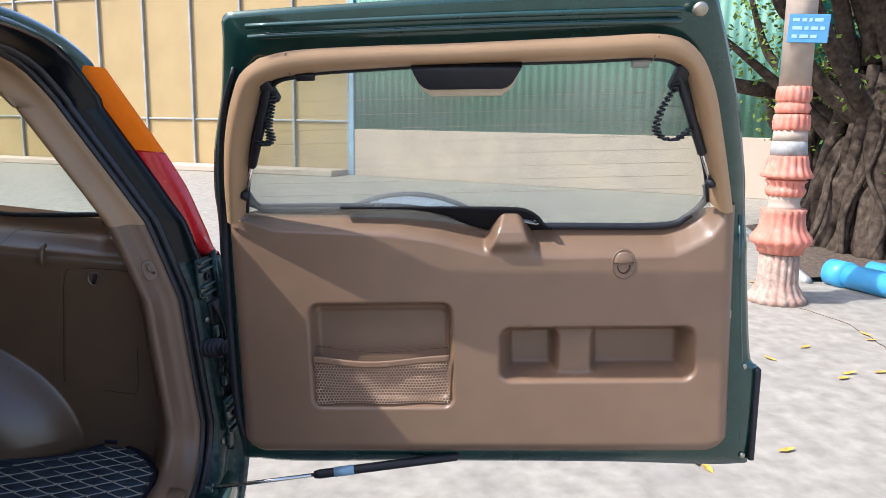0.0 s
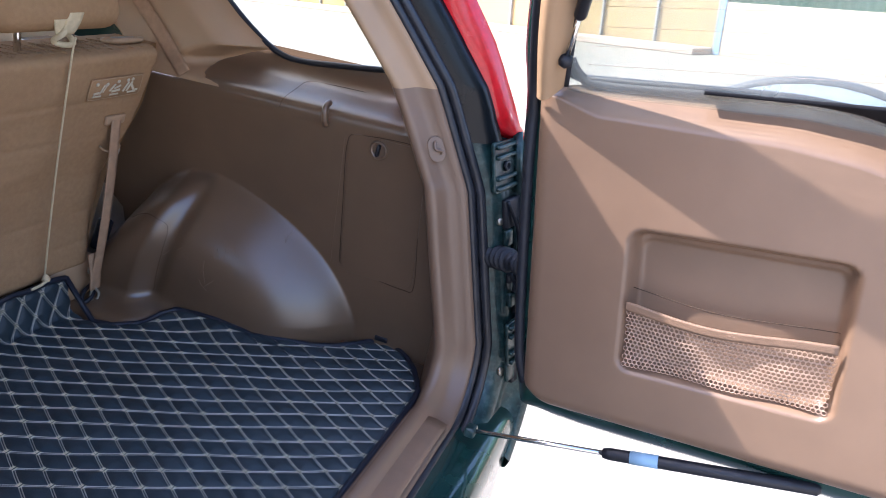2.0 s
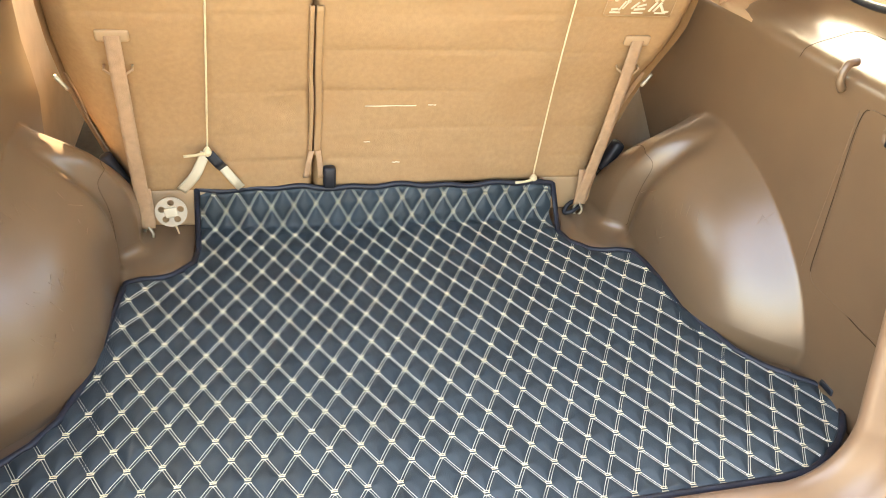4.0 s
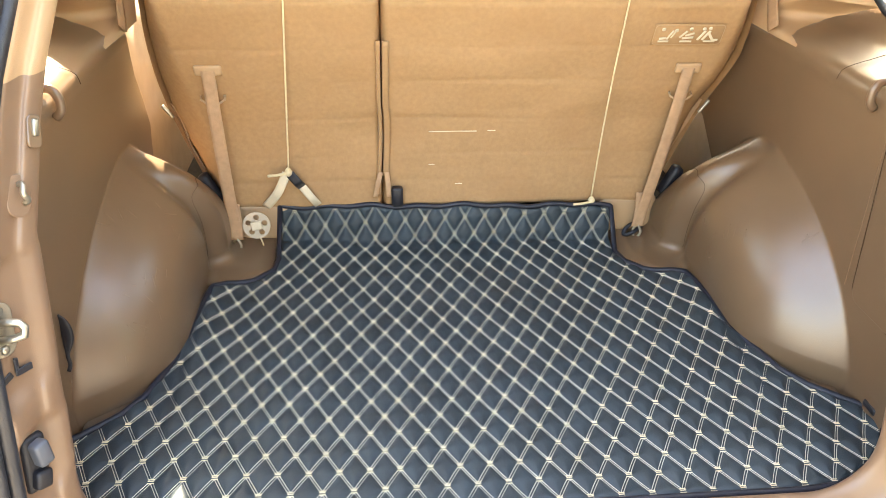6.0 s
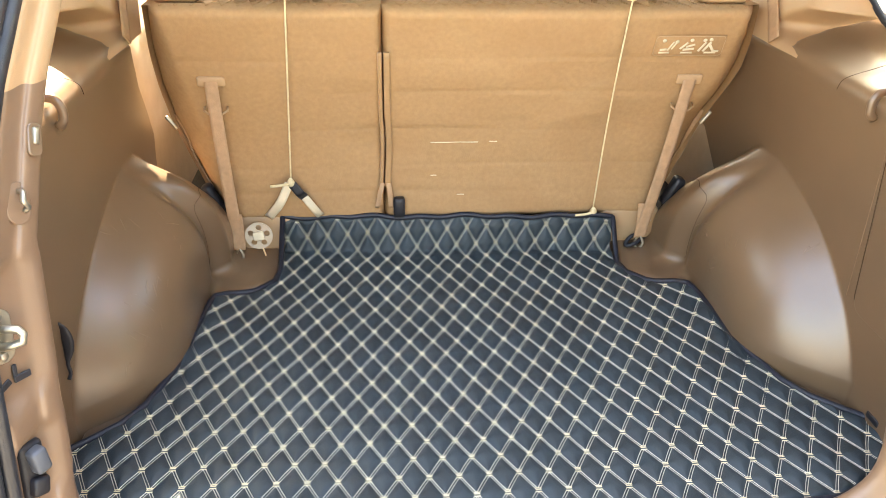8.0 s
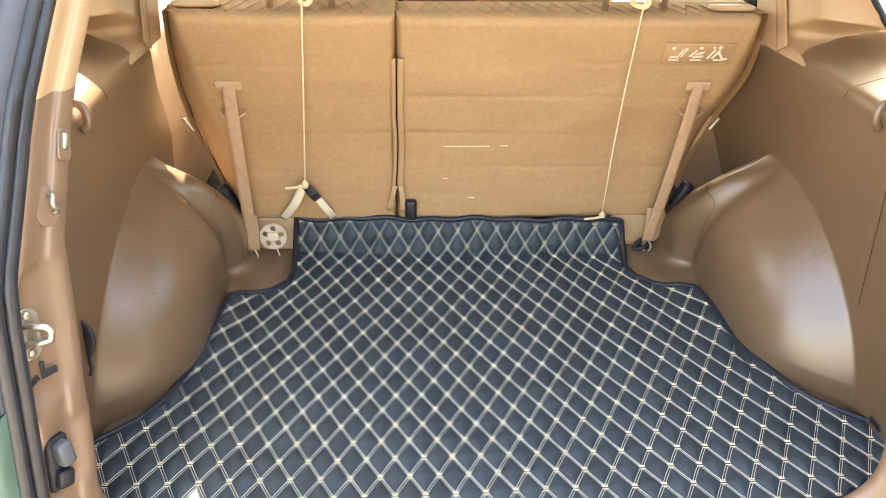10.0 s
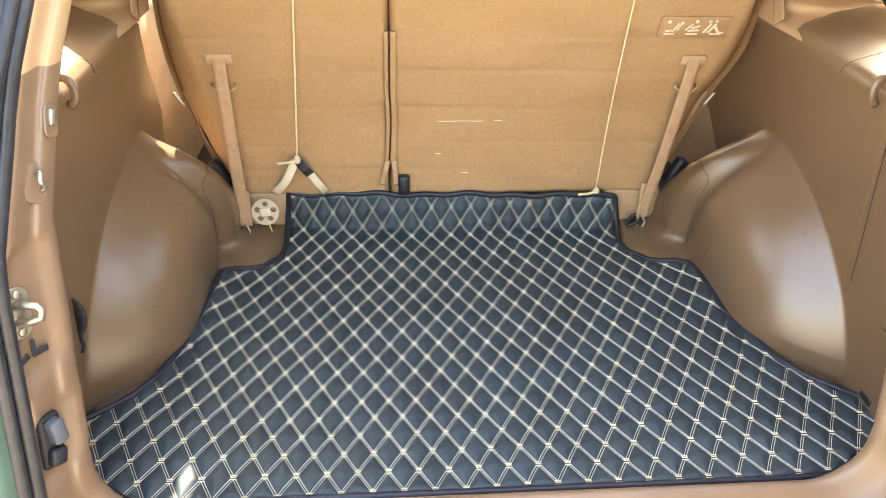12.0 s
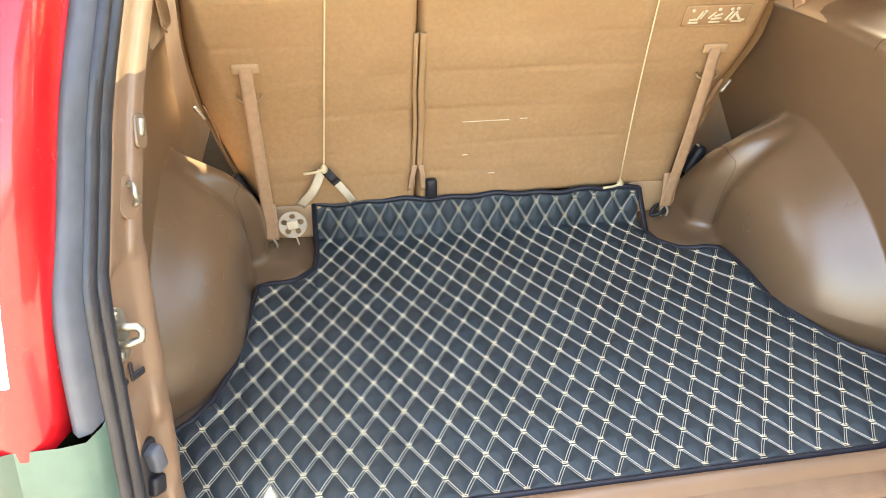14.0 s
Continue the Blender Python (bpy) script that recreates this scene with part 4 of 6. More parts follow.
def seat_back(name, xl, xr, label, outer):
    """outer: -1 or 1, the side on which the back narrows towards its foot."""
    seat = thing(name, label, "car seat", ((xl(0.75) + xr(0.75)) / 2, 1.02, 0.60), group="rear seats")
    zs = np.linspace(0.708, 1.168, 110)
    ts = np.linspace(0, 1, 90)
    g = []
    for z in zs:
        a, b = xl(z), xr(z)
        x = a + (b - a) * ts
        d = np.minimum(np.minimum((x - a) * (1.0 if outer < 0 else 2.6), (b - x) * (2.6 if outer < 0 else 1.0)), np.minimum(1.168 - z, z - 0.708) * 1.6)
        r = 0.032
        k = np.clip(1 - d / r, 0, 1)
        y = seat_y(z) + r * (1 - np.sqrt(np.clip(1 - k * k, 0, 1)))
        side_d = (x - a) if outer < 0 else (b - x)
        y = y + 0.035 * (1 - sstep(0.0, np.interp(z, [0.72, 0.9, 1.1, 1.2], [0.035, 0.075, 0.05, 0.02]), side_d))
        fold = sum(0.0018 * np.exp(-((z - zk - 0.004 * np.sin(x * 6 + ph)) / 0.0045) ** 2) * (0.35 + 0.65 * np.sin(x * 4 + ph) ** 2) for zk, ph in ((1.070, 0.3), (1.00, 1.1), (0.915, 2.0), (0.835, 0.8), (0.775, 2.6)))
        rip = np.array([0.005 * noise.noise(Vector((xx * 7, z * 13, 3.1))) + 0.0012 * noise.noise(Vector((xx * 22, z * 45, 1.7))) for xx in x])
        y = y + fold + rip - 0.006 * np.sin(math.pi * ts) * math.sin(math.pi * (z - 0.708) / 0.460)
        g.append(np.stack([x, y, np.full_like(x, z)], 1))
    part("back_cover", grid_data(np.array(g)), FABRIC, seat, "tan fabric seat back")
    # sides, top and front of the cushion
    loop = [(xl(z), z) for z in zs[::6]] + [(xr(z), z) for z in zs[::-6]]
    rim0 = np.array([(x, seat_y(z) + 0.031, z) for x, z in loop])
    rim1 = rim0 + np.array((0, 0.10, 0.0))
    rim2 = (rim1 - rim1.mean(0)) * np.array((0.93, 1, 0.95)) + rim1.mean(0) + np.array((0, 0.03, 0))
    v, f = grid_data(np.array([rim0, rim1, rim2]), closed=True)
    f.append(list(range(2 * len(loop), 3 * len(loop))))
    part("backrest", (v, f), FABRIC, seat, "tan fabric backrest")
    lines = []
    for q in np.arange(xl(1.16) + 0.02, xr(1.16) - 0.03, 0.026):
        for lean in (0.026, -0.026):
            lines.append(tube_data([(q + lean * t + 0.013, seat_y(1.168) + 0.018 + 0.085 * t, 1.1688 - 0.002 * (1 - t)) for t in (0, 0.5, 1)], 0.0008, 5))
    quilting = part("top_quilting", joined(*lines), FABRIC, seat, "diamond stitching along the top of the back")
    quilting["kind"] = "stuff"
    part("seat_cushion", rbox((abs(xr(0.9) - xl(0.9)) - 0.02, 0.50, 0.16), pose((xl(0.9) + xr(0.9)) / 2, 1.38, 0.80), 0.04, 4), FABRIC, seat, "tan fabric seat cushion")
    part("seat_foot", rbox((abs(xr(0.75) - xl(0.75)) * 0.9, 0.34, 0.16), pose((xl(0.8) + xr(0.8)) / 2, 1.28, 0.65), 0.02, 2), CARPET, seat, "dark seat frame")
    return seat


def left_out(z):
    return float(np.interp(z, [0.71, 0.737, 0.772, 0.803, 0.853, 0.923, 0.998, 1.073, 1.165, 1.18], [-0.462, -0.478, -0.498, -0.508, -0.526, -0.544, -0.552, -0.552, -0.543, -0.538]))


def right_out(z):
    return float(np.interp(z, [0.71, 0.735, 0.768, 0.844, 0.94, 1.005, 1.043, 1.098, 1.165, 1.18], [0.450, 0.458, 0.470, 0.502, 0.530, 0.553, 0.562, 0.560, 0.551, 0.545]))


seat_l = seat_back("rear_seat", left_out, lambda z: -0.1358, "narrow half of the folding rear seat, tan fabric back", -1)
seat_r = seat_back("rear_seat", lambda z: -0.1352, right_out, "wide half of the folding rear seat, worn tan fabric back", 1)


def headrest(seat, x, w):
    zt = 1.166
    for s in (-1, 1):
        part("headrest_post", tube_data([(x + s * 0.055, 0.945, zt - 0.03), (x + s * 0.055, 0.935, zt + 0.09)], 0.006, 8), CHROME, seat, "chromed headrest post")
    bm = rbox((w, 0.09, 0.14), pose(x, 0.93, zt + 0.105, -6), 0.038, 5, taper=0.9)
    part("headrest", bm, FABRIC, seat, "tan fabric headrest")
    lm = pose(-0.49 if x < 0 else 0.49, 0.945, zt + 0.002, -8)
    ringp = [(0.036 * math.copysign(abs(math.cos(q)) ** 0.5, math.cos(q)), 0.021 * math.copysign(abs(math.sin(q)) ** 0.5, math.sin(q))) for q in np.linspace(0, 2 * math.pi, 32)[:-1]]
    part("latch_bezel", tube_data([lm @ Vector((u, v, 0.004)) for u, v in ringp], 0.0055, 8, closed=True), TAN, seat, "tan release latch bezel")
    part("latch_well", rbox((0.066, 0.036, 0.006), lm, 0.002, 1), WEBBING, seat, "recessed floor of the latch")
    part("latch_button", rbox((0.046, 0.024, 0.012), lm @ pose(0, 0, 0.004), 0.004, 2), STEEL, seat, "pale release button")


headrest(seat_l, -0.305, 0.27)
headrest(seat_r, 0.305, 0.27)
def strap_data(pts, w, t=0.0016, side=(1, 0, 0)):
    """A flat band along points, w wide in the direction side."""
    p = np.asarray(pts, float)
    sd = np.asarray(side, float) * w / 2
    g = np.array([p - sd, p - sd * 0.5, p + sd * 0.5, p + sd])
    return grid_data(g, thick=t)


# stitched flaps beside the gap between the halves
for seat, x, wide, z0 in ((seat_l, -0.1405, 0.006, 0.75), (seat_r, -0.1275, 0.011, 0.79)):
    zz = np.linspace(z0, 1.085, 30)
    mid_line = [(x + 0.0025 * math.sin(z * 23) * (z < 0.95), seat_y(z) - 0.0035, z) for z in zz]
    part("flap", strap_data(mid_line, wide, 0.004), FABRIC, seat, "raised stitched flap")
    for off in (-wide * 0.44, wide * 0.44):
        part("flap_seam", tube_data([(p + off, q - 0.0008, r) for p, q, r in mid_line], 0.0014, 6), WEBBING, seat, "seam of the flap")


def tether(seat, x, xb, zb, yb):
    y0 = seat_y(1.03) - 0.004
    part("strap_bezel", rbox((0.050, 0.008, 0.020), pose(x, y0 - 0.001, 1.028, 14), 0.004, 3), TAN, seat, "tan moulded strap slot")
    part("strap_loop", tube_data([(x - 0.021, y0 + 0.016, 0.975), (x - 0.022, y0 + 0.008, 0.970), (x - 0.012, y0 + 0.004, 0.964), (x + 0.012, y0 + 0.004, 0.964), (x + 0.022, y0 + 0.008, 0.970), (x + 0.021, y0 + 0.016, 0.975)], 0.0022, 8), TAN, seat, "tan strap loop")
    line = [(x + (xb - x) * t, y0 - 0.006 + (yb - y0 + 0.006) * t - 0.006 * math.sin(math.pi * t), 1.028 + (zb - 1.028) * t) for t in np.linspace(0, 1, 24)]
    part("strap", strap_data(line, 0.024), WEBBING, seat, "tan webbing strap")
    low_line = curve_pts([(xb, yb - 0.001, zb + 0.075), (xb + 0.001, yb - 0.004, zb + 0.03), (xb, yb - 0.003, zb - 0.005)], 10)
    part("strap_end", strap_data(low_line, 0.027, 0.003), WEBBING, seat, "doubled stitched strap end")
    part("strap_hook", tube_data(curve_pts([(xb, yb, zb), (xb + 0.008, yb - 0.004, zb - 0.018), (xb, yb, zb - 0.034), (xb - 0.008, yb + 0.004, zb - 0.018), (xb, yb, zb)], 16), 0.003, 6), STEEL, seat, "steel anchor ring")


tether(seat_l, -0.446, -0.437, 0.675, 0.940)
tether(seat_r, 0.448, 0.412, 0.678, 0.950)
# crossbar under the backs
for x0, x1 in ((-0.46, -0.33), (0.33, 0.46)):
    part("crossbar_cover", rbox((x1 - x0, 0.05, 0.085), pose((x0 + x1) / 2, 1.005, 0.685), 0.012, 3), TAN, SHELL, "tan cover under the seat back")
part("screw_cap", lathe_data([(0.010, 0.0), (0.010, 0.003), (0.006, 0.006), (0.001, 0.0065)], pose(0.430, 0.975, 0.702, 80, 0, 0), 16), STEEL, SHELL, "bright screw cap by the belt anchor")
part("anchor_shackle", tube_data(curve_pts([(0.428, 0.962, 0.668), (0.402, 0.950, 0.656), (0.386, 0.956, 0.650), (0.398, 0.966, 0.664), (0.428, 0.968, 0.676)], 20), 0.0045, 8), BLACK, SHELL, "dark anchor shackle")
# pictogram label
lab = thing("seat_label", "small brown fabric label with cream pictogram bars on the seat", "label", (0.425, 0.905, 1.10))
LM = framed((0.4265, seat_y(1.097) - 0.004, 1.097), (1, 0, 0), (0, -0.33, 0.944), (0, -0.944, -0.33)) @ Matrix.Diagonal((1.12, 1.04, 1, 1))
part("patch", rbox((0.118, 0.042, 0.002), LM, 0.0008, 1), FABRIC, lab)
corner_r, hw, hh = 0.006, 0.058, 0.0195
rim = [(sa * (hw - corner_r) + corner_r * math.cos(q), sb * (hh - corner_r) + corner_r * math.sin(q)) for k, (sa, sb) in enumerate(((1, 1), (-1, 1), (-1, -1), (1, -1))) for q in (math.pi / 2 * k + math.pi / 8 * n for n in range(5))]
part("outline", tube_data([LM @ Vector((u, v, 0.001)) for u, v in rim], 0.0006, 5, closed=True), TAN, lab)
for cx, dots, bars in ((-0.034, ((-0.010, 0.011), (0.012, 0.009)), ((0.003, 0.0, 0.0035, 0.020, -24), (0.0085, 0.001, 0.0030, 0.016, -24), (-0.008, -0.007, 0.012, 0.0045, 8), (-0.006, -0.013, 0.018, 0.0035, 0))),
                       (-0.002, ((0.004, 0.012),), ((-0.007, 0.001, 0.0040, 0.017, -38), (0.004, 0.001, 0.015, 0.0040, 20), (0.002, -0.006, 0.019, 0.0045, 6), (0.0, -0.013, 0.020, 0.0035, 0))),
                       (0.032, ((-0.008, 0.012), (0.002, 0.013)), ((-0.010, -0.001, 0.0045, 0.021, -28), (-0.002, -0.001, 0.0045, 0.021, -28), (0.006, -0.003, 0.0045, 0.018, 34), (0.015, -0.010, 0.010, 0.0040, 0), (0.006, -0.013, 0.020, 0.0035, 0)))):
    for u, v in dots:
        part("pictogram_dot", lathe_data([(0.0034, 0.001), (0.0032, 0.0022), (0.0005, 0.0022)], LM @ pose(cx + u, v, 0), 14), CREAM, lab)
    for bx, by, w, h, a in bars:
        part("pictogram_bar", rbox((w, h, 0.0012), LM @ pose(cx + bx, by, 0.0016, 0, 0, a), 0.0004, 1), CREAM, lab)


# ---- cords tied round the headrests ----
def cord(x0, knot, bow):
    kx, ky, kz = knot
    ob = thing("cord", "thin cream cord tied to a headrest, hanging behind the seat", "cord", (kx, ky, kz))
    zz = np.linspace(1.20, kz, 40)
    tt = np.linspace(0, 1, 40)
    part("line", tube_data([(x0 + (kx - x0) * t + bow * math.sin(3.1 * t), min(seat_y(z) - 0.006, seat_y(1.18) - 0.010 + (ky - seat_y(1.18) + 0.010) * t), z) for t, z in zip(tt, zz)], 0.0017, 6), CORD, ob)
    rng = np.linspace(0, 2 * math.pi, 20)
    part("knot", tube_data([(x0 + 0.014 * math.cos(a), 0.895 + 0.01 * math.sin(2 * a), 1.195 + 0.012 * math.sin(a)) for a in rng], 0.005, 6), CORD, ob, "bunched knot")
    part("loop", strap_data(curve_pts([(x0 - 0.03, 0.90, 1.275), (x0 - 0.015, 0.885, 1.235), (x0, 0.893, 1.20), (x0 + 0.018, 0.885, 1.235), (x0 + 0.03, 0.90, 1.275)], 20), 0.03, 0.002), CORD, ob, "cream cloth loop")
    part("knot", lathe_data([(0.002, -0.009), (0.007, -0.005), (0.008, 0.001), (0.005, 0.007), (0.002, 0.01)], Matrix.Translation((kx, ky - 0.004, kz)), 10), CORD, ob, "small knot")
    part("loose_end", tube_data(curve_pts([(kx, ky - 0.006, kz), (kx - 0.018, ky - 0.012, kz - 0.002), (kx - 0.040, ky - 0.010, kz - 0.005)], 10), 0.003, 6), CORD, ob)
    return ob


cord_l = cord(-0.295, (-0.323, seat_y(0.81) - 0.022, 0.811), 0.0)
cord_r = cord(0.299, (0.307, seat_y(0.73) - 0.012, 0.729), -0.004)
tab = thing("strap_pair", "cream and black webbing strap ends tied at the cord", "strap", (-0.32, 0.95, 0.75))
for a, b, mt, w in (((-0.327, 0.957, 0.808), (-0.376, 0.972, 0.726), CREAM, 0.018), ((-0.321, 0.957, 0.808), (-0.298, 0.964, 0.774), BLACK, 0.018), ((-0.300, 0.964, 0.777), (-0.269, 0.972, 0.728), CREAM, 0.016)):
    mid = ((a[0] + b[0]) / 2 + 0.004, (a[1] + b[1]) / 2 - 0.012, (a[2] + b[2]) / 2)
    part("strap_end", strap_data(curve_pts([a, mid, b], 14), w, 0.002, (0.8, 0, 0.6 if b[0] > a[0] else -0.6)), mt, tab)
tab2 = thing("strap_stub", "short cream strap stubs in the gap between the seat halves", "strap", (-0.13, 0.95, 0.74))
for x, dx in ((-0.139, -0.012), (-0.127, 0.004)):
    part("strap_end", strap_data(curve_pts([(x, 0.972, 0.800), (x + dx * 0.6, 0.964, 0.775), (x + dx, 0.968, 0.746)], 10), 0.010, 0.002), WEBBING, tab2)
part("buckle", rbox((0.024, 0.02, 0.045), pose(-0.106, 0.972, 0.745), 0.006, 2), BLACK, tab2, "black plastic buckle")
# reel
reel = thing("reel_disc", "pale plastic disc with round holes hanging beside the mat", "disc", (-0.392, 0.92, 0.698))
RM = framed((-0.394, 0.940, 0.702), (0.98, 0, 0), (0, 0.196, 0.96), (0, -0.98, 0.2))
bm = bmesh.new()
n_o = 40
outer_v = [bm.verts.new((0.0285 * math.cos(a), 0.0285 * math.sin(a), 0)) for a in np.arange(n_o) * 2 * math.pi / n_o]
hole_loops = []
for k in range(5):
    a0 = k * 2 * math.pi / 5 + 0.3
    hole_loops.append([bm.verts.new((0.0175 * math.cos(a0) + 0.0062 * math.cos(b), 0.0175 * math.sin(a0) + 0.0062 * math.sin(b), 0)) for b in np.arange(14) * 2 * math.pi / 14])
edges = []
for lp in [outer_v] + hole_loops:
    edges += [bm.edges.new((p, q)) for p, q in zip(lp, lp[1:] + lp[:1])]
bmesh.ops.triangle_fill(bm, use_beauty=True, edges=edges)
ext = bmesh.ops.extrude_face_region(bm, geom=list(bm.faces))
bmesh.ops.translate(bm, verts=[e for e in ext["geom"] if isinstance(e, bmesh.types.BMVert)], vec=(0, 0, 0.003))
bm.transform(RM)
part("disc", bm, HEADLINER, reel, smooth=False)
part("hub", rbox((0.022, 0.018, 0.006), RM @ pose(0, 0, 0.005, 0, 0, 10), 0.002, 2), CREAM, reel, "cream tape hub")
part("tail", tube_data(curve_pts([(-0.391, 0.942, 0.676), (-0.388, 0.944, 0.664), (-0.386, 0.948, 0.650)], 8), 0.0018, 6), CORD, reel)
# pale scuffs on the wide back
for x, z, w in ((0.006, 0.887, 0.096), (0.084, 0.888, 0.016), (-0.035, 0.813, 0.012), (0.022, 0.769, 0.015)):
    part("scuff_mark", tube_data([(x - w / 2 + w * k / 8, seat_y(z) - 0.0045 - 0.0005 * math.sin(k), z + 0.0002 * math.sin(k * 1.7)) for k in range(9)], 0.0011, 5), CREAM, seat_r, "pale scuff mark")

# ---- fittings of the side panels and pillars ----
def panel_x(y, z):
    return 0.612 - 0.045 * (z - 0.6) / 0.5


def poly_plate(pts, t, m, bevel=0.004):
    """A flat-sided block on an outline (u, v) with rounded edges, t thick, at the pose m."""
    bm = bmesh.new()
    face = bm.faces.new([bm.verts.new((u, v, 0)) for u, v in pts])
    if face.normal.z > 0:
        face.normal_flip()
    ext = bmesh.ops.extrude_face_region(bm, geom=[face])
    bmesh.ops.translate(bm, verts=[e for e in ext["geom"] if isinstance(e, bmesh.types.BMVert)], vec=(0, 0, t))
    bmesh.ops.recalc_face_normals(bm, faces=bm.faces)
    bmesh.ops.bevel(bm, geom=[e for e in bm.edges if all(v.co.z > t / 2 for v in e.verts)], offset=bevel, segments=4, affect="EDGES", profile=0.5)
    bm.transform(m)
    return bm


def rounded_plate(u0, u1, v0, v1, r, t, m, rows=6):
    """A rounded rectangular plate of thickness t standing proud of the plane of m."""
    bm = bmesh.new()
    vs = []
    for cu, cv, a0 in ((u1 - r, v1 - r, 0), (u0 + r, v1 - r, 90), (u0 + r, v0 + r, 180), (u1 - r, v0 + r, 270)):
        for k in range(rows):
            a = radians(a0 + 90 * k / (rows - 1))
            vs.append(bm.verts.new((cu + r * math.cos(a), cv + r * math.sin(a), 0)))
    face = bm.faces.new(vs)
    ext = bmesh.ops.extrude_face_region(bm, geom=[face])
    top = [e for e in ext["geom"] if isinstance(e, bmesh.types.BMVert)]
    bmesh.ops.translate(bm, verts=top, vec=(0, 0, t))
    tf = [e for e in ext["geom"] if isinstance(e, bmesh.types.BMFace)]
    bmesh.ops.inset_region(bm, faces=tf, thickness=min(0.0012, t * 0.6), depth=0.0)
    bmesh.ops.recalc_face_normals(bm, faces=bm.faces)
    bm.transform(m)
    return bm


for sx in (1, -1):
    body = panels[sx]
    up_dir = Vector((-0.09 * sx, 0, 1)).normalized()
    inn = Vector((-sx, 0, -0.09)).normalized()
    PMx = framed((sx * panel_x(0.41, 0.935), 0.41, 0.935), (0, 1, 0), up_dir, inn)
    seam = curve_pts([(0.083, -0.12), (0.084, 0.0), (0.083, 0.125), (0.06, 0.145), (-0.03, 0.152), (-0.062, 0.146), (-0.072, 0.125), (-0.076, 0.0), (-0.082, -0.135), (-0.06, -0.150), (0.02, -0.142), (0.075, -0.135), (0.083, -0.12)], 90)
    if sx > 0:
        part("hatch_lid", rounded_plate(-0.079, 0.081, -0.146, 0.148, 0.02, 0.0015, PMx), BROWN, body, "brown plastic service lid")
        part("lid_gap", tube_data([PMx @ Vector((u * 1.01, v * 1.005, 0.0006)) for u, v in seam[:-1]], 0.0007, 6, closed=True), SEAM, body, "dark gap round the lid")
        KM = framed((0.568, 0.427, 1.062), (0, 1, 0), up_dir, inn)
        part("lid_knob", lathe_data([(0.018, -0.004), (0.018, 0.003), (0.015, 0.006), (0.0135, 0.002), (0.0125, 0.002)], KM, 24), BROWN, body, "round quarter-turn knob")
        part("knob_slot", rbox((0.007, 0.024, 0.012), KM @ pose(0, 0, 0.004, 0, 0, 10), 0.003, 2), BLACK, body, "dark slotted grip")
    # ledge hook and flap seam
    part("ledge_hook", tube_data(curve_pts([(sx * 0.574, 0.541, 1.126), (sx * 0.562, 0.540, 1.124), (sx * 0.555, 0.539, 1.112), (sx * 0.556, 0.539, 1.096), (sx * 0.564, 0.539, 1.086)], 16), 0.0065, 10, squash=0.9), BROWN, body, "brown cover hook on the ledge")
    fl = curve_pts([(sx * 0.562, 0.64, 1.098), (sx * 0.566, 0.635, 1.116), (sx * 0.60, 0.63, 1.131), (sx * 0.64, 0.625, 1.143), (sx * 0.645, 0.58, 1.145), (sx * 0.64, 0.50, 1.147)], 30)
    part("flap_seam", tube_data(fl, 0.0005, 5), SEAM, body, "dark seam of the belt flap")
    if sx > 0:
        # lighter line painted in as the highlight along a moulding
        part("panel_seam", tube_data([(sx * (panel_x(0, z) - 0.0003), 0.50 + 0.05 * (1.07 - z), z) for z in np.linspace(0.80, 1.07, 12)], 0.0006, 5), TAUPE, body, "pale line put in as a moulding's highlight")
    # belt at the pillar
    line = curve_pts([(sx * 0.559, 0.858, 1.120), (sx * 0.564, 0.880, 1.14), (sx * 0.576, 0.935, 1.19), (sx * 0.572, 1.00, 1.27), (sx * 0.545, 1.06, 1.42), (sx * 0.52, 1.08, 1.55)], 24)
    part("belt_webbing", strap_data(line, 0.030, 0.002, (-0.10 * sx, 0.80, -0.60)), WEBBING, SHELL, "tan seat belt webbing")
    part("belt_anchor", lathe_data([(0.002, -0.01), (0.02, -0.01), (0.024, 0.0), (0.02, 0.012), (0.002, 0.014)], framed((sx * 0.575, 0.985, 1.42), (0, 1, 0), (0, 0, 1), (-sx, 0, 0)), 20), TAN, SHELL, "tan belt anchor cover")
    # lower belt between seat and arch
    out = (lambda q: -left_out(q)) if sx < 0 else right_out
    line = [(sx * (out(q) - 0.001 + 0.003 * math.sin(q * 40)), seat_y(q) + 0.048, q) for q in np.linspace(0.935, 0.77, 24)]
    part("lap_belt", strap_data(line, 0.013, 0.002, (0.6, -0.8, 0)), WEBBING, SHELL, "tan lap belt beside the seat")
    part("belt_tongue", rbox((0.007, 0.008, 0.032), pose(sx * (out(0.925) + 0.003), seat_y(0.925) + 0.030, 0.925, 0, sx * 35, 0), 0.003, 2), STEEL, SHELL, "dull metal belt tongue")
    part("seat_latch", rbox((0.024, 0.03, 0.07), pose(sx * 0.488, 1.000, 0.758, 0, sx * 25, 0), 0.008, 2), BLACK, SHELL, "dark seat latch")
# seam of the arch cover
for sx in (1, -1):
    seam = [(sx * (arch_x(y, z) - 0.0004), y, z) for y, z in curve_pts([(0.925, 0.815), (0.895, 0.832), (0.868, 0.838), (0.840, 0.834), (0.829, 0.815), (0.837, 0.765), (0.853, 0.70), (0.860, 0.672), (0.885, 0.664), (0.93, 0.668)], 60)]
    part("cover_seam", tube_data(seam, 0.0005, 5), SEAM, panels[sx], "dark seam of the arch cover")

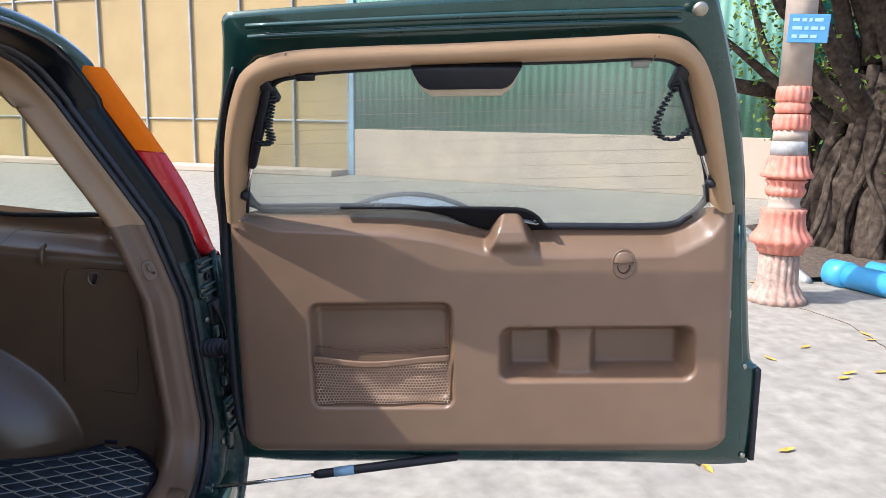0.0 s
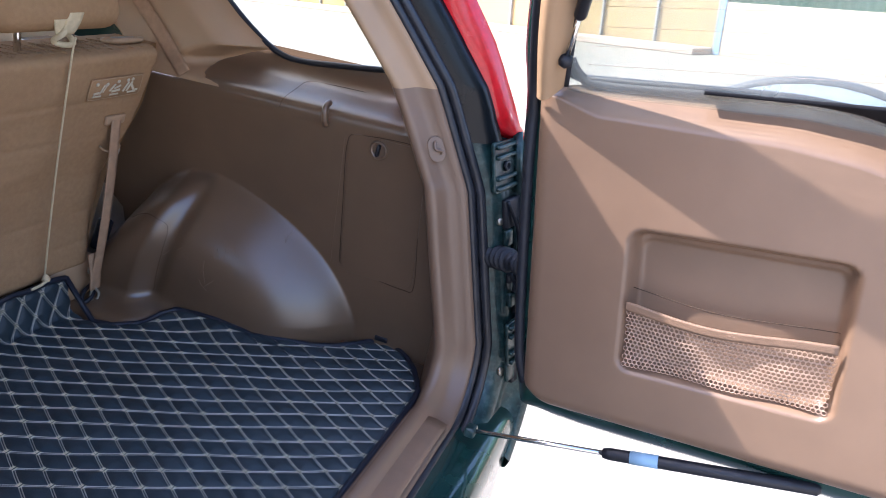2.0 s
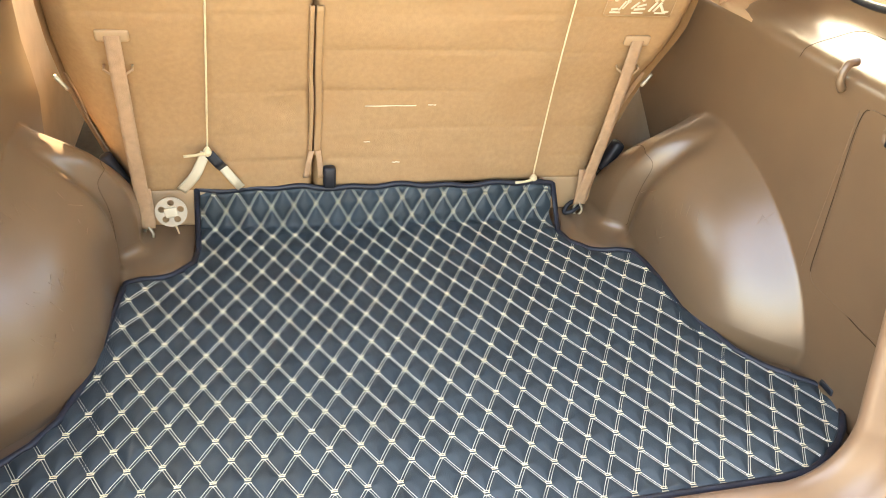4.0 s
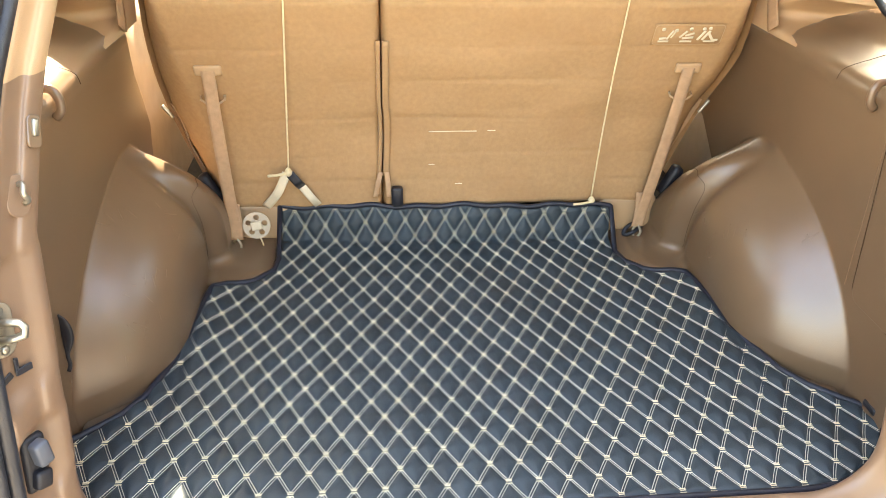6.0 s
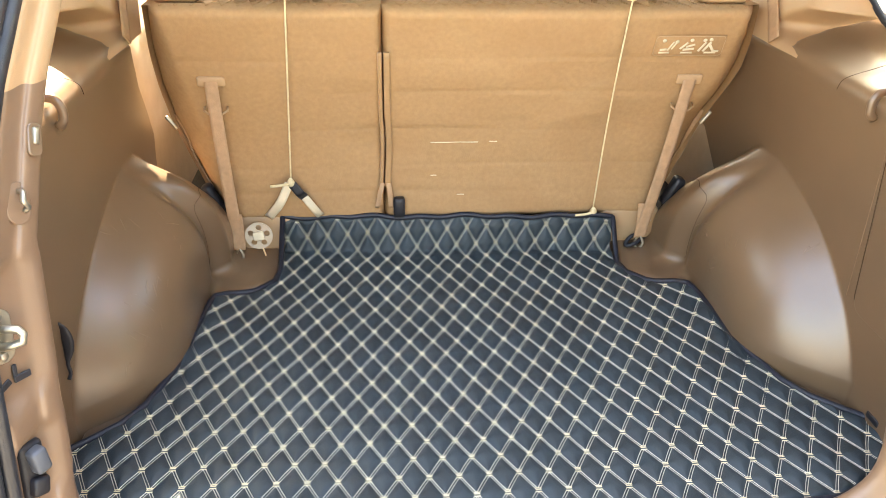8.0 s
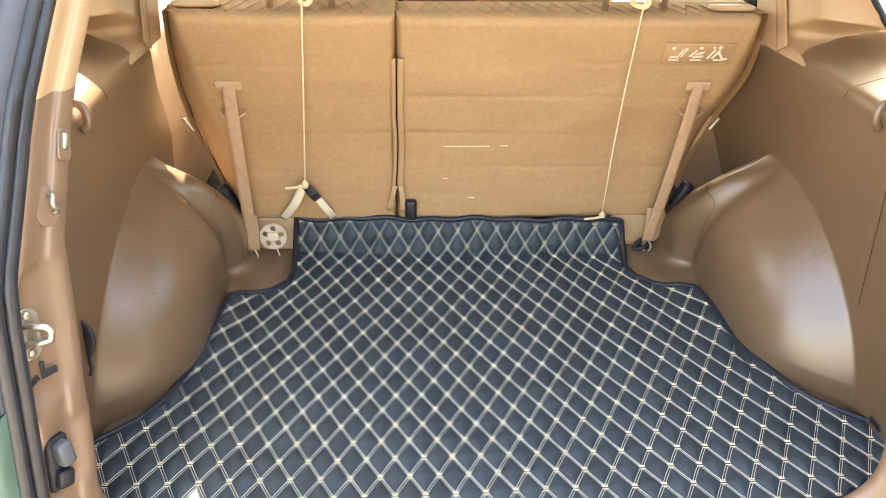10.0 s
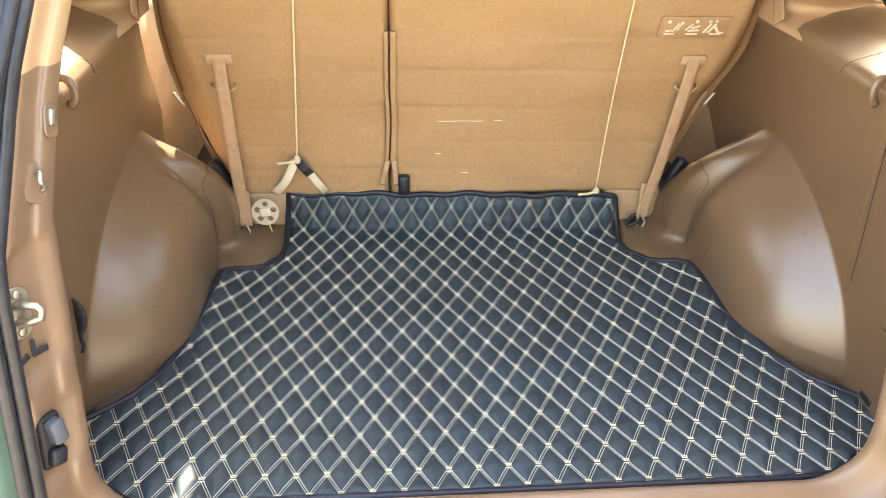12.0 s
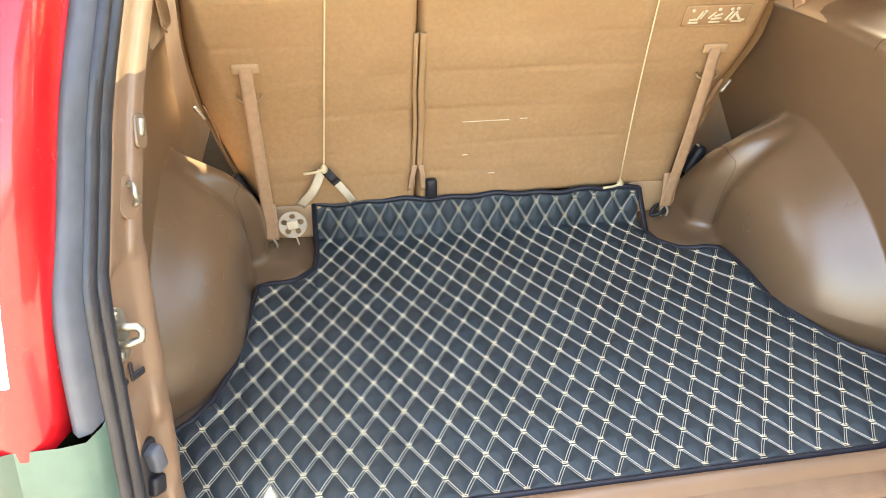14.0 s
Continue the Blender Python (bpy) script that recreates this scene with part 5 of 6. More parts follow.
# fine scratches on the arches
srng = random.Random(12)
for sx, spots in ((-1, ((0.60, 0.78, 9), (0.56, 0.735, 5), (0.66, 0.86, 4), (0.50, 0.70, 3), (0.72, 0.83, 4))), (1, ((0.70, 0.80, 4), (0.74, 0.74, 5), (0.60, 0.85, 3), (0.80, 0.78, 4), (0.45, 0.93, 2)))):
    lines = []
    for y0, z0, n in spots:
        for k in range(n):
            y, z, a, ln = y0 + srng.gauss(0, 0.018), z0 + srng.gauss(0, 0.012), srng.uniform(0.4, 2.6), srng.uniform(0.006, 0.024)
            ends = [(y + ln * q * math.cos(a), z + ln * q * math.sin(a)) for q in (-0.5, 0.0, 0.5)]
            lines.append(tube_data([(sx * (float(arch_x(p, q)) - 0.0002), p, q) for p, q in ends], 0.0004, 4))
    marks = part("scratches", joined(*lines), TAUPE, panels[sx], "fine pale scratches in the plastic")
    marks["kind"] = "stuff"


def pillar_pose(sx, z, inward=0.012, fwd=0.022, turn=0, out=0.006):
    """On the inner face of the pillar trim; local z points at the opening's middle."""
    x = np.interp(z, [0.7, 1.05, 1.17, 1.28, 1.62], [0.530, 0.530, 0.516, 0.495, 0.42]) - inward
    x += out if sx < 0 else 0.0
    dy = (rear_y(z + 0.02) - rear_y(z - 0.02)) / 0.04
    up = Vector((0, dy, 1)).normalized()
    zz = Vector((-sx, -0.55, 0)).normalized()
    zz = (zz - up * zz.dot(up)).normalized()
    xx = up.cross(zz)
    return framed((sx * x, float(rear_y(z)) + fwd, z), xx, up, zz) @ pose(0, 0, 0, 0, 0, turn)


for sx, z in ((1, 1.105), (-1, 1.095)):
    M = pillar_pose(sx, z)
    part("hook_bezel", rounded_plate(-0.014, 0.014, -0.022, 0.022, 0.0135, 0.004, M), TAUPE, SHELL, "oval hook bezel")
    part("hook", tube_data([M @ Vector(p) for p in curve_pts([(0, 0.012, 0.003), (0, 0.012, 0.010), (-0.002, 0.002, 0.013), (0.006, -0.004, 0.010), (0.006, -0.008, 0.004)], 14)], 0.003, 8), STEEL if sx < 0 else TAUPE, SHELL, "small cargo hook")
M = pillar_pose(-1, 1.150, inward=0.020, fwd=0.034)
part("tab", rounded_plate(-0.008, 0.008, -0.017, 0.017, 0.006, 0.006, M), BROWN, SHELL, "small moulded tab")
part("tab_catch", rbox((0.007, 0.018, 0.006), M @ pose(0, 0.004, 0.006), 0.002, 2), STEEL, SHELL, "bright catch")
# striker on the left pillar
M = pillar_pose(-1, 0.975, inward=0.003, fwd=-0.004, out=0.014) @ Matrix.Scale(0.86, 4)
bm = rounded_plate(-0.017, 0.017, -0.034, 0.034, 0.014, 0.004, M)
plate = part("striker_plate", bm, STEEL, SHELL, "galvanised striker plate")
part("striker_loop", tube_data([M @ Vector(p) for p in [(-0.004, 0.011, 0.002), (0.004, 0.011, 0.014), (0.010, 0.010, 0.024), (0.013, 0.004, 0.028), (0.012, -0.006, 0.027), (0.004, -0.011, 0.014), (-0.004, -0.012, 0.002)]], 0.0045, 10), STEEL, plate, "bent steel striker loop")
for v in (-0.025, 0.025):
    part("screw", lathe_data([(0.006, 0.0), (0.006, 0.003), (0.004, 0.005), (0.001, 0.005)], M @ pose(0, v, 0.003), 12), STEEL, plate, "screw head")
M = pillar_pose(-1, 0.925, inward=0.007, fwd=0.002, out=0.016)
part("bracket", joined(*[(lambda bm: ([v.co.copy() for v in bm.verts], [[v.index for v in f.verts] for f in bm.faces]))(b) for b in (rbox((0.022, 0.008, 0.003), M @ pose(-0.012, -0.006, 0.003, 0, 0, 28), 0.001, 1), rbox((0.020, 0.008, 0.003), M @ pose(0.010, 0.0, 0.006, 0, 0, 4), 0.001, 1), rbox((0.005, 0.016, 0.003), M @ pose(0.003, 0.008, 0.005), 0.001, 1))]), BLACK, SHELL, "dark spring bracket", smooth=False)
# latch buffer low on the left pillar
M = pillar_pose(-1, 0.815, inward=0.004, fwd=0.008, out=0.014)
buf = part("buffer_base", rbox((0.030, 0.068, 0.014), M @ pose(0, 0, 0.005), 0.006, 3), BLACK, SHELL, "black buffer base")
part("buffer_wedge", rbox((0.018, 0.030, 0.022), M @ pose(0.002, 0.014, 0.014, 0, 0, 12), 0.004, 2), GREY_AND_SHEEN, buf, "worn metal wedge")
part("buffer_wedge", rbox((0.020, 0.022, 0.018), M @ pose(0.0, -0.018, 0.012, 0, 0, -8), 0.004, 2), BLACK, buf)
part("pull_tab", tube_data(curve_pts([(-0.592, 0.452, 0.835), (-0.588, 0.455, 0.82), (-0.586, 0.452, 0.795), (-0.589, 0.444, 0.772), (-0.587, 0.440, 0.758), (-0.589, 0.434, 0.750)], 24), [0.003 + 0.006 * math.sin(math.pi * min(1, k / 16)) for k in range(24)], 8, squash=0.35), BLACK, panels[-1], "black cloth pull tab")
part("finger_notch", rbox((0.006, 0.030, 0.012), pose(0.606, 0.385, 0.655), 0.003, 2), BLACK, panels[1], "dark finger notch at the mat")

# ---- right door jamb: hinges, harness boot, wiring ----
JX = 0.545


def jamb_pose(x, z, fwd=0.0):
    dy = 0.2
    up = Vector((0, dy, 1)).normalized()
    zz = Vector((-0.25, -1, 0.2)).normalized()
    zz = (zz - up * zz.dot(up)).normalized()
    xx = up.cross(zz)
    return framed((x, float(rear_y(z)) + fwd, z), xx, up, zz)


for z, h in ((1.088, 0.09), (0.765, 0.085)):
    M = jamb_pose(0.574, z, -0.074)
    hinge = part("hinge_leaf", rounded_plate(-0.035, 0.035, -h / 2, h / 2, 0.006, 0.008, M), GREASE, SHELL, "greasy green hinge leaf")
    for v in (-h / 2 + 0.008, -h / 2 + 0.026, h / 2 - 0.026, h / 2 - 0.008):
        part("hinge_rib", rbox((0.066, 0.008, 0.012), M @ pose(0, v, 0.010), 0.003, 2), GREASE, hinge)
    part("hinge_bolt", lathe_data([(0.010, 0.0), (0.010, 0.005), (0.006, 0.006), (0.006, 0.001), (0.001, 0.001)], M @ pose(0.002, 0, 0.008), 6), BLACK, hinge, "dark bolt head")
    part("hinge_pin", tube_data([M @ Vector((0.040, -h / 2 - 0.01, 0.012)), M @ Vector((0.040, h / 2 + 0.01, 0.012))], 0.009, 10), GREASE, hinge, "hinge pin")
a, b = Vector((0.556, 0.170, 0.925)), Vector((0.475, 0.075, 0.955))
bt = [a.lerp(b, k / 60) for k in range(61)]
boot = part("harness_boot", tube_data(bt, [(0.019 + 0.004 * math.cos(k * 0.9)) if not 26 < k < 36 else 0.012 for k in range(61)], 14), RUBBER, SHELL, "grey ribbed rubber harness boot")
ww = []
for k in range(90):
    t = k / 89
    c0 = curve_pts([(0.575, 0.12, 0.90), (0.565, 0.11, 0.865), (0.545, 0.085, 0.845), (0.525, 0.075, 0.855)], 90)[k]
    ww.append(c0 + 0.006 * np.array((math.cos(k * 1.1), 0, math.sin(k * 1.1))))
part("coiled_wire", tube_data(ww, 0.0018, 6), BLACK, SHELL, "thin coiled wire")
for x, z, r in ((0.560, 0.99, 0.008), (0.556, 0.70, 0.010), (0.585, 0.84, 0.012), (0.553, 0.63, 0.008)):
    part("jamb_bolt", lathe_data([(r, 0.0), (r, 0.005), (r * 0.6, 0.007), (0.001, 0.007)], jamb_pose(x, z, -0.058), 10), STEEL, SHELL, "dull bolt head")
for x, z0, z1, w in ((0.625, 0.80, 1.02, 0.018), (0.590, 0.86, 1.01, 0.03), (0.565, 0.72, 0.80, 0.02), (0.60, 0.60, 0.70, 0.045)):
    part("jamb_rib", rbox((w, z1 - z0, 0.012), jamb_pose(x, (z0 + z1) / 2, -0.056), 0.004, 2), GREASE, SHELL, "pressed jamb rib")
# smaller pieces between the hinges
for x, z, w, h, t, mt, nm in ((0.585, 1.005, 0.052, 0.055, 0.014, BLACK, "check_block"), (0.562, 0.965, 0.022, 0.03, 0.012, GREASE, "clip"), (0.604, 0.955, 0.020, 0.05, 0.016, GREASE, "clip"), (0.590, 0.885, 0.050, 0.020, 0.014, BLACK, "clip"),
                              (0.575, 0.845, 0.030, 0.028, 0.012, GREASE, "clip"), (0.600, 0.825, 0.024, 0.034, 0.016, BLACK, "clip"), (0.566, 0.700, 0.030, 0.036, 0.010, GREASE, "clip"), (0.592, 0.690, 0.022, 0.05, 0.014, BLACK, "clip")):
    part(nm, rbox((w, h, t), jamb_pose(x, z, -0.074), 0.004, 2), mt, SHELL, "small dark jamb fitting")
for k, (x0, z0, x1, z1) in enumerate(((0.560, 1.03, 0.600, 0.90), (0.600, 1.02, 0.572, 0.86), (0.555, 0.90, 0.590, 0.80))):
    part("wire", tube_data(curve_pts([jamb_pose(x0, z0, -0.078).translation, jamb_pose((x0 + x1) / 2 + 0.008, (z0 + z1) / 2, -0.088).translation, jamb_pose(x1, z1, -0.078).translation], 14), 0.0035, 7), RUBBER, SHELL, "black wire in the jamb")
# gas stay under the tailgate
p0, p1 = Vector((0.405, 0.118, 0.655)), low(-0.125, -0.335, -0.03)
stay = part("stay_tube", tube_data([p0.lerp(p1, t) for t in (0.42, 0.44, 0.7, 0.99, 1.0)], [0.008, 0.010, 0.010, 0.010, 0.006], 12), BLACK, GATE, "black gas stay")
part("stay_rod", tube_data([p0, p0.lerp(p1, 0.45)], 0.0042, 10), CHROME, stay, "bright stay rod")
part("stay_band", tube_data([p0.lerp(p1, 0.50), p0.lerp(p1, 0.58)], 0.0107, 12), SIGNTEXT, stay, "pale paper label band")
part("stay_mount", rbox((0.024, 0.02, 0.018), Matrix.Translation(p0), 0.004, 2), GREASE, SHELL, "steel stay mount")

# ---- fittings of the tailgate ----
# third brake lamp
part("brake_lamp_housing", poly_plate([(-0.186, 0.345), (0.012, 0.342), (-0.004, 0.312), (-0.014, 0.303), (-0.024, 0.300), (-0.155, 0.302), (-0.165, 0.306), (-0.174, 0.316)], 0.034, UPPM @ pose(0, 0, -0.030), 0.007), BLACK, GATE, "dark high brake lamp housing")
part("brake_lamp_surround", poly_plate([(-0.182, 0.325), (0.006, 0.322), (-0.008, 0.296), (-0.024, 0.282), (-0.152, 0.284), (-0.168, 0.297)], 0.026, UPPM @ pose(0, 0, -0.032), 0.005), CREAM, GATE, "tan brake lamp surround")
# gasket at the glass
part("glass_gasket", tube_data([upp(a, b, -0.030) for a, b in inner], 0.005, 6), RUBBER, GATE, "black glass gasket")
base = [low(u, v + 0.004, -0.048) for u, v in curve_pts([(-0.565, 0.250), (-0.548, 0.226), (-0.50, 0.214), (-0.23, 0.212), (-0.14, 0.197), (-0.06, 0.175), (0.0, 0.17), (0.10, 0.168), (0.31, 0.165), (0.36, 0.182), (0.390, 0.207), (0.402, 0.228), (0.398, 0.250)], 80)]
part("glass_gasket", tube_data(base, 0.0075, 8), RUBBER, GATE, "black glass gasket")
# heating wires
for k in range(8):
    w = 0.05 + 0.031 * k
    u0 = np.interp(w, [0.0, 0.1, 0.34], [-0.535, -0.51, -0.43])
    u1 = np.interp(w, [0.0, 0.1, 0.34], [0.375, 0.355, 0.28])
    part("heating_wire", tube_data([upp(u0, w, -0.0355), upp((u0 + u1) / 2, w, -0.0355), upp(u1, w, -0.0355)], 0.0002, 4), BROWN, glass)
# wiper motor cover behind the glass
cover_top = curve_pts([(-0.36, 0.2205), (-0.30, 0.2195), (-0.22, 0.2185), (-0.14, 0.2185), (-0.06, 0.2180), (-0.01, 0.2165), (0.025, 0.212), (0.048, 0.198), (0.062, 0.178), (0.078, 0.169)], 60)
cover_bot = curve_pts([(-0.36, 0.2195), (-0.30, 0.2165), (-0.22, 0.212), (-0.14, 0.194), (-0.06, 0.169), (-0.01, 0.165), (0.030, 0.165), (0.050, 0.165), (0.064, 0.165), (0.084, 0.165)], 60)
part("wiper_motor_cover", grid_data(strip(cover_top, cover_bot, low, -0.014, -0.044, 0.003), thick=-0.005), MATTEBLACK, GATE, "black wiper motor cover")
edge_run = curve_pts([(-0.575, 0.236), (-0.548, 0.224), (-0.50, 0.222), (-0.36, 0.220), (-0.23, 0.216), (-0.14, 0.197), (-0.085, 0.178), (-0.052, 0.171)], 60)
part("glass_gasket", tube_data([low(u, v + 0.003, -0.050) for u, v in edge_run], 0.0065, 8), SEAL, GATE, "dark rubber along the trim's edge")
edge_run = curve_pts([(0.042, 0.168), (0.10, 0.168), (0.31, 0.165), (0.36, 0.182), (0.398, 0.214)], 40)
part("glass_gasket", tube_data([low(u, v + 0.003, -0.050) for u, v in edge_run], 0.0065, 8), SEAL, GATE, "dark rubber along the trim's edge")
BM = LOWM @ pose(0.022, 0.191, -0.027, -31, 0, -12)
bracket = part("motor_bracket", rounded_plate(-0.034, 0.034, -0.009, 0.009, 0.0085, 0.003, BM), GREY_AND_SHEEN, GATE, "dark grey motor bracket")
part("bracket_edge", tube_data([BM @ Vector((0.025 * k + 0.008 * math.cos(a), 0.008 * math.sin(a), 0.0035)) for k, a0 in ((1, -90), (-1, 90)) for a in (radians(a0 + 22.5 * n) for n in range(9))], 0.0009, 5, closed=True), GREYMETAL, bracket, "thin pale outline of the bracket")
part("bracket_bolt", lathe_data([(0.005, 0.0), (0.005, 0.003), (0.003, 0.0045), (0.0005, 0.0045)], BM @ pose(0.024, 0, 0.003), 8), SEAL, bracket, "small bolt")
# ring handle
M = LOWM @ pose(0.224, 0.098, -0.004)
ring_h = part("ring_recess", lathe_data([(0.001, 0.001), (0.017, 0.001), (0.021, 0.004), (0.024, 0.007), (0.026, 0.003)], M @ Matrix.Diagonal((0.95, 1.25, 1, 1)), 28), TAUPE, GATE, "oval finger recess")
part("ring_cap", grid_data(np.array([[M @ Vector((0.0215 * q * math.cos(a), 0.004 + 0.024 * q * math.sin(a), 0.004 + 0.007 * math.sqrt(max(0.0, 1 - q * q)))) for a in np.linspace(0, math.pi, 18)] for q in np.linspace(0.02, 1, 8)])), TAUPE, ring_h, "domed upper half of the pull")
part("pull_ring", tube_data([M @ Vector((0.0125 * math.cos(a), -0.004 + 0.015 * math.sin(a), 0.006)) for a in np.linspace(0.15, -math.pi - 0.15, 24)], 0.0013, 6), SEAM, ring_h, "folded pull ring")
part("ring_pivot", tube_data([M @ Vector((-0.021, 0.003, 0.0055)), M @ Vector((-0.012, 0.003, 0.006))], 0.0013, 6), SEAM, ring_h)
part("ring_pivot", tube_data([M @ Vector((0.021, 0.003, 0.0055)), M @ Vector((0.012, 0.003, 0.006))], 0.0013, 6), SEAM, ring_h)
# gas struts of the glass with their cables
for (a, b), cable in ((((-0.452, 0.305), (-0.547, 0.070)), 1), (((0.292, 0.308), (0.386, 0.078)), -1)):
    q0, q1 = upp(*a, -0.018), upp(*b, -0.012)
    st = part("glass_strut", tube_data([q0.lerp(q1, t) for t in (0.0, 0.02, 0.7, 0.72)], [0.006, 0.009, 0.009, 0.005], 10), BLACK, GATE, "black glass strut")
    part("strut_rod", tube_data([q0.lerp(q1, 0.7), q1], 0.004, 8), CHROME, st, "bright strut rod")
    part("strut_ball", lathe_data([(0.001, -0.011), (0.009, -0.007), (0.011, 0.0), (0.009, 0.007), (0.001, 0.011)], Matrix.Translation(q1), 12), BLACK, st, "black ball joint")
    part("strut_bracket", rbox((0.024, 0.05, 0.02), UPPM @ pose(a[0] - 0.002 * cable, a[1] - 0.005, -0.022, 0, 0, 18 * cable), 0.004, 2), BLACK, st, "black bracket")
    start, mid, end = (a[0] + 0.0 * cable, a[1] - 0.01), (a[0] - 0.025 * -cable if cable < 0 else a[0] + 0.004, a[1] - 0.085), (a[0] + (0.022 if cable < 0 else -0.012), a[1] - 0.10)
    mids = [start, (start[0] - (0.022 if cable < 0 else -0.004), start[1] - 0.05), (mid[0] + (-0.002), mid[1] - 0.025), ((mid[0] + end[0]) / 2 + 0.008, mid[1] - 0.045), (end[0] + 0.018 * -cable, end[1] - 0.005)]
    if cable > 0:
        mids = [(-0.443, 0.300), (-0.456, 0.262), (-0.468, 0.228), (-0.468, 0.202), (-0.482, 0.188), (-0.497, 0.202)]
    cl = curve_pts(mids, 160)
    rad = np.interp(np.arange(160), [0, 60, 159], [0.004, 0.006, 0.009])
    helix = [upp(cl[k][0] + rad[k] * math.cos(k * 0.75), cl[k][1] + rad[k] * math.sin(k * 0.75) * 0.6, -0.012 + rad[k] * math.sin(k * 0.75)) for k in range(160)]
    part("coiled_cable", tube_data(helix, 0.0022, 6), BLACK, st, "black coiled cable")
part("cable", tube_data([upp(*p, -0.022) for p in curve_pts([(-0.46, 0.295), (-0.43, 0.318), (-0.385, 0.326)], 12)], 0.0035, 6), BLACK, GATE, "black cable at the glass")
part("cable_clip", rbox((0.035, 0.014, 0.012), UPPM @ pose(-0.382, 0.325, -0.022), 0.003, 2), BLACK, GATE, "black clip")
part("glass_clip", rbox((0.032, 0.014, 0.014), UPPM @ pose(0.222, 0.330, -0.026), 0.003, 2), GREYMETAL, GATE, "grey glass clip")
part("trim_joint", tube_data([upp(*p, -0.002) for p in curve_pts([(-0.405, 0.382), (-0.41, 0.36), (-0.402, 0.335)], 8)], 0.0012, 5), BROWN, GATE, "joint of the tan trim")
part("trim_joint", tube_data([upp(*p, -0.002) for p in curve_pts([(0.243, 0.391), (0.244, 0.365), (0.236, 0.342)], 8)], 0.0012, 5), BROWN, GATE, "joint of the tan trim")
# edge latch, black speck, corner plug
part("edge_latch", rbox((0.02, 0.022, 0.02), LOWM @ pose(0.440, -0.014, -0.022), 0.004, 2), STEEL, GATE, "bright edge latch")
part("buffer_hole", rbox((0.008, 0.016, 0.006), LOWM @ pose(0.371, -0.09, -0.048), 0.003, 2), BLACK, GATE, "black hole in the cubby wall")
part("round_plug", lathe_data([(0.013, 0.0), (0.013, 0.004), (0.009, 0.007), (0.001, 0.008)], UPPM @ pose(0.307, 0.432, -0.012), 18), STEEL, GATE, "pale round plug")
part("corner_bumper", rbox((0.014, 0.21, 0.03), LOWM @ pose(0.515, -0.245, -0.05, 0, 0, -2), 0.005, 2), BLACK, GATE, "black edge guard")
for u, v in ((0.487, -0.135), (0.49, -0.335), (-0.56, -0.325)):
    part("plug", lathe_data([(0.007, 0.0), (0.006, 0.004), (0.001, 0.005)], LOWM @ pose(u, v, -0.036), 12), STEEL, GATE, "small grey plug")
for u in (0.455, 0.474):
    part("frame_rib", tube_data([low(u + du, v, -0.036) for du, v in ((0.006, -0.30), (0.01, -0.18), (0.0, -0.05), (-0.004, 0.08), (-0.008, 0.19))], 0.005, 8), GREEN, GATE, "pressed rib")
for w, du in ((0.405, 0.0), (0.425, 0.0)):
    part("frame_rib", tube_data([upp(u, w + 0.012 * math.sin((u + 0.5) * 3.0) * 0.5, -0.018) for u in np.linspace(-0.47, 0.28, 20)], 0.005, 8), GREEN, GATE, "pressed rib")
# seal that doubles as a dark strip for shade along the gate's edge
part("side_seal", tube_data([gate_pt(a, b, -0.026) for a, b in curve_pts([(-0.600, -0.29), (-0.613, -0.22), (-0.616, 0.0), (-0.612, 0.18), (-0.602, 0.24), (-0.582, 0.34), (-0.548, 0.455), (-0.512, 0.535)], 40)], np.concatenate([np.full(24, 0.009), np.linspace(0.009, 0.004, 16)]), 10), RUBBER, GATE, "black door seal, also standing in for shade on the frame edge")
# mesh pocket
bind_v = lambda u: -0.100 - 0.012 * math.sin(math.pi * (u + 0.43) / 0.29) * (0.6 + 0.4 * math.sin(u * 14))
edge_line = [low(u, bind_v(u), 0.004 + 0.006 * math.sin(math.pi * (u + 0.43) / 0.29)) for u in np.linspace(-0.430, -0.140, 40)]
part("pocket_binding", strap_data([tuple(p) for p in edge_line], 0.014, 0.003, tuple(EV)), SCUFF, GATE, "tan binding of the pocket")
part("pocket_gap", tube_data([low(u, bind_v(u) + 0.020 + 0.004 * math.sin(u * 9), -0.022) for u in np.linspace(-0.428, -0.142, 30)], 0.0007, 5), SEAM, GATE, "dark fold above the pocket")
PITCH = 0.0078
hexes = []
for r in range(17):
    for k in range(46):
        u = -0.4275 + k * PITCH * 0.87 + (PITCH * 0.435 if r % 2 else 0)
        v = -0.200 + r * PITCH * 0.80
        if not (-0.430 < u < -0.140 and v < bind_v(u) - 0.002):
            continue
        loop = []
        for q in range(6):
            ang = q * math.pi / 3 + math.pi / 6
            for rr in (PITCH * 0.50, PITCH * 0.39):
                uu, vv = u + rr * math.cos(ang), v + rr * math.sin(ang)
                sag = 0.005 + 0.014 * math.sin(math.pi * (uu + 0.43) / 0.29) * (vv + 0.205) / 0.10 + 0.004 * math.sin(uu * 40) * math.cos(vv * 60)
                loop.append(low(uu, vv, -0.012 + sag))
        hexes.append(loop)
v, f = [], []
for h in hexes:
    k = len(v)
    v += h
    f += [[k + 2 * q, k + 2 * ((q + 1) % 6), k + 2 * ((q + 1) % 6) + 1, k + 2 * q + 1] for q in range(6)]
net = part("pocket_net", (v, f), NET, GATE, "tan hexagonal netting")
net["kind"] = "stuff"
solid = net.modifiers.new("depth", "SOLIDIFY")
solid.thickness = 0.0012
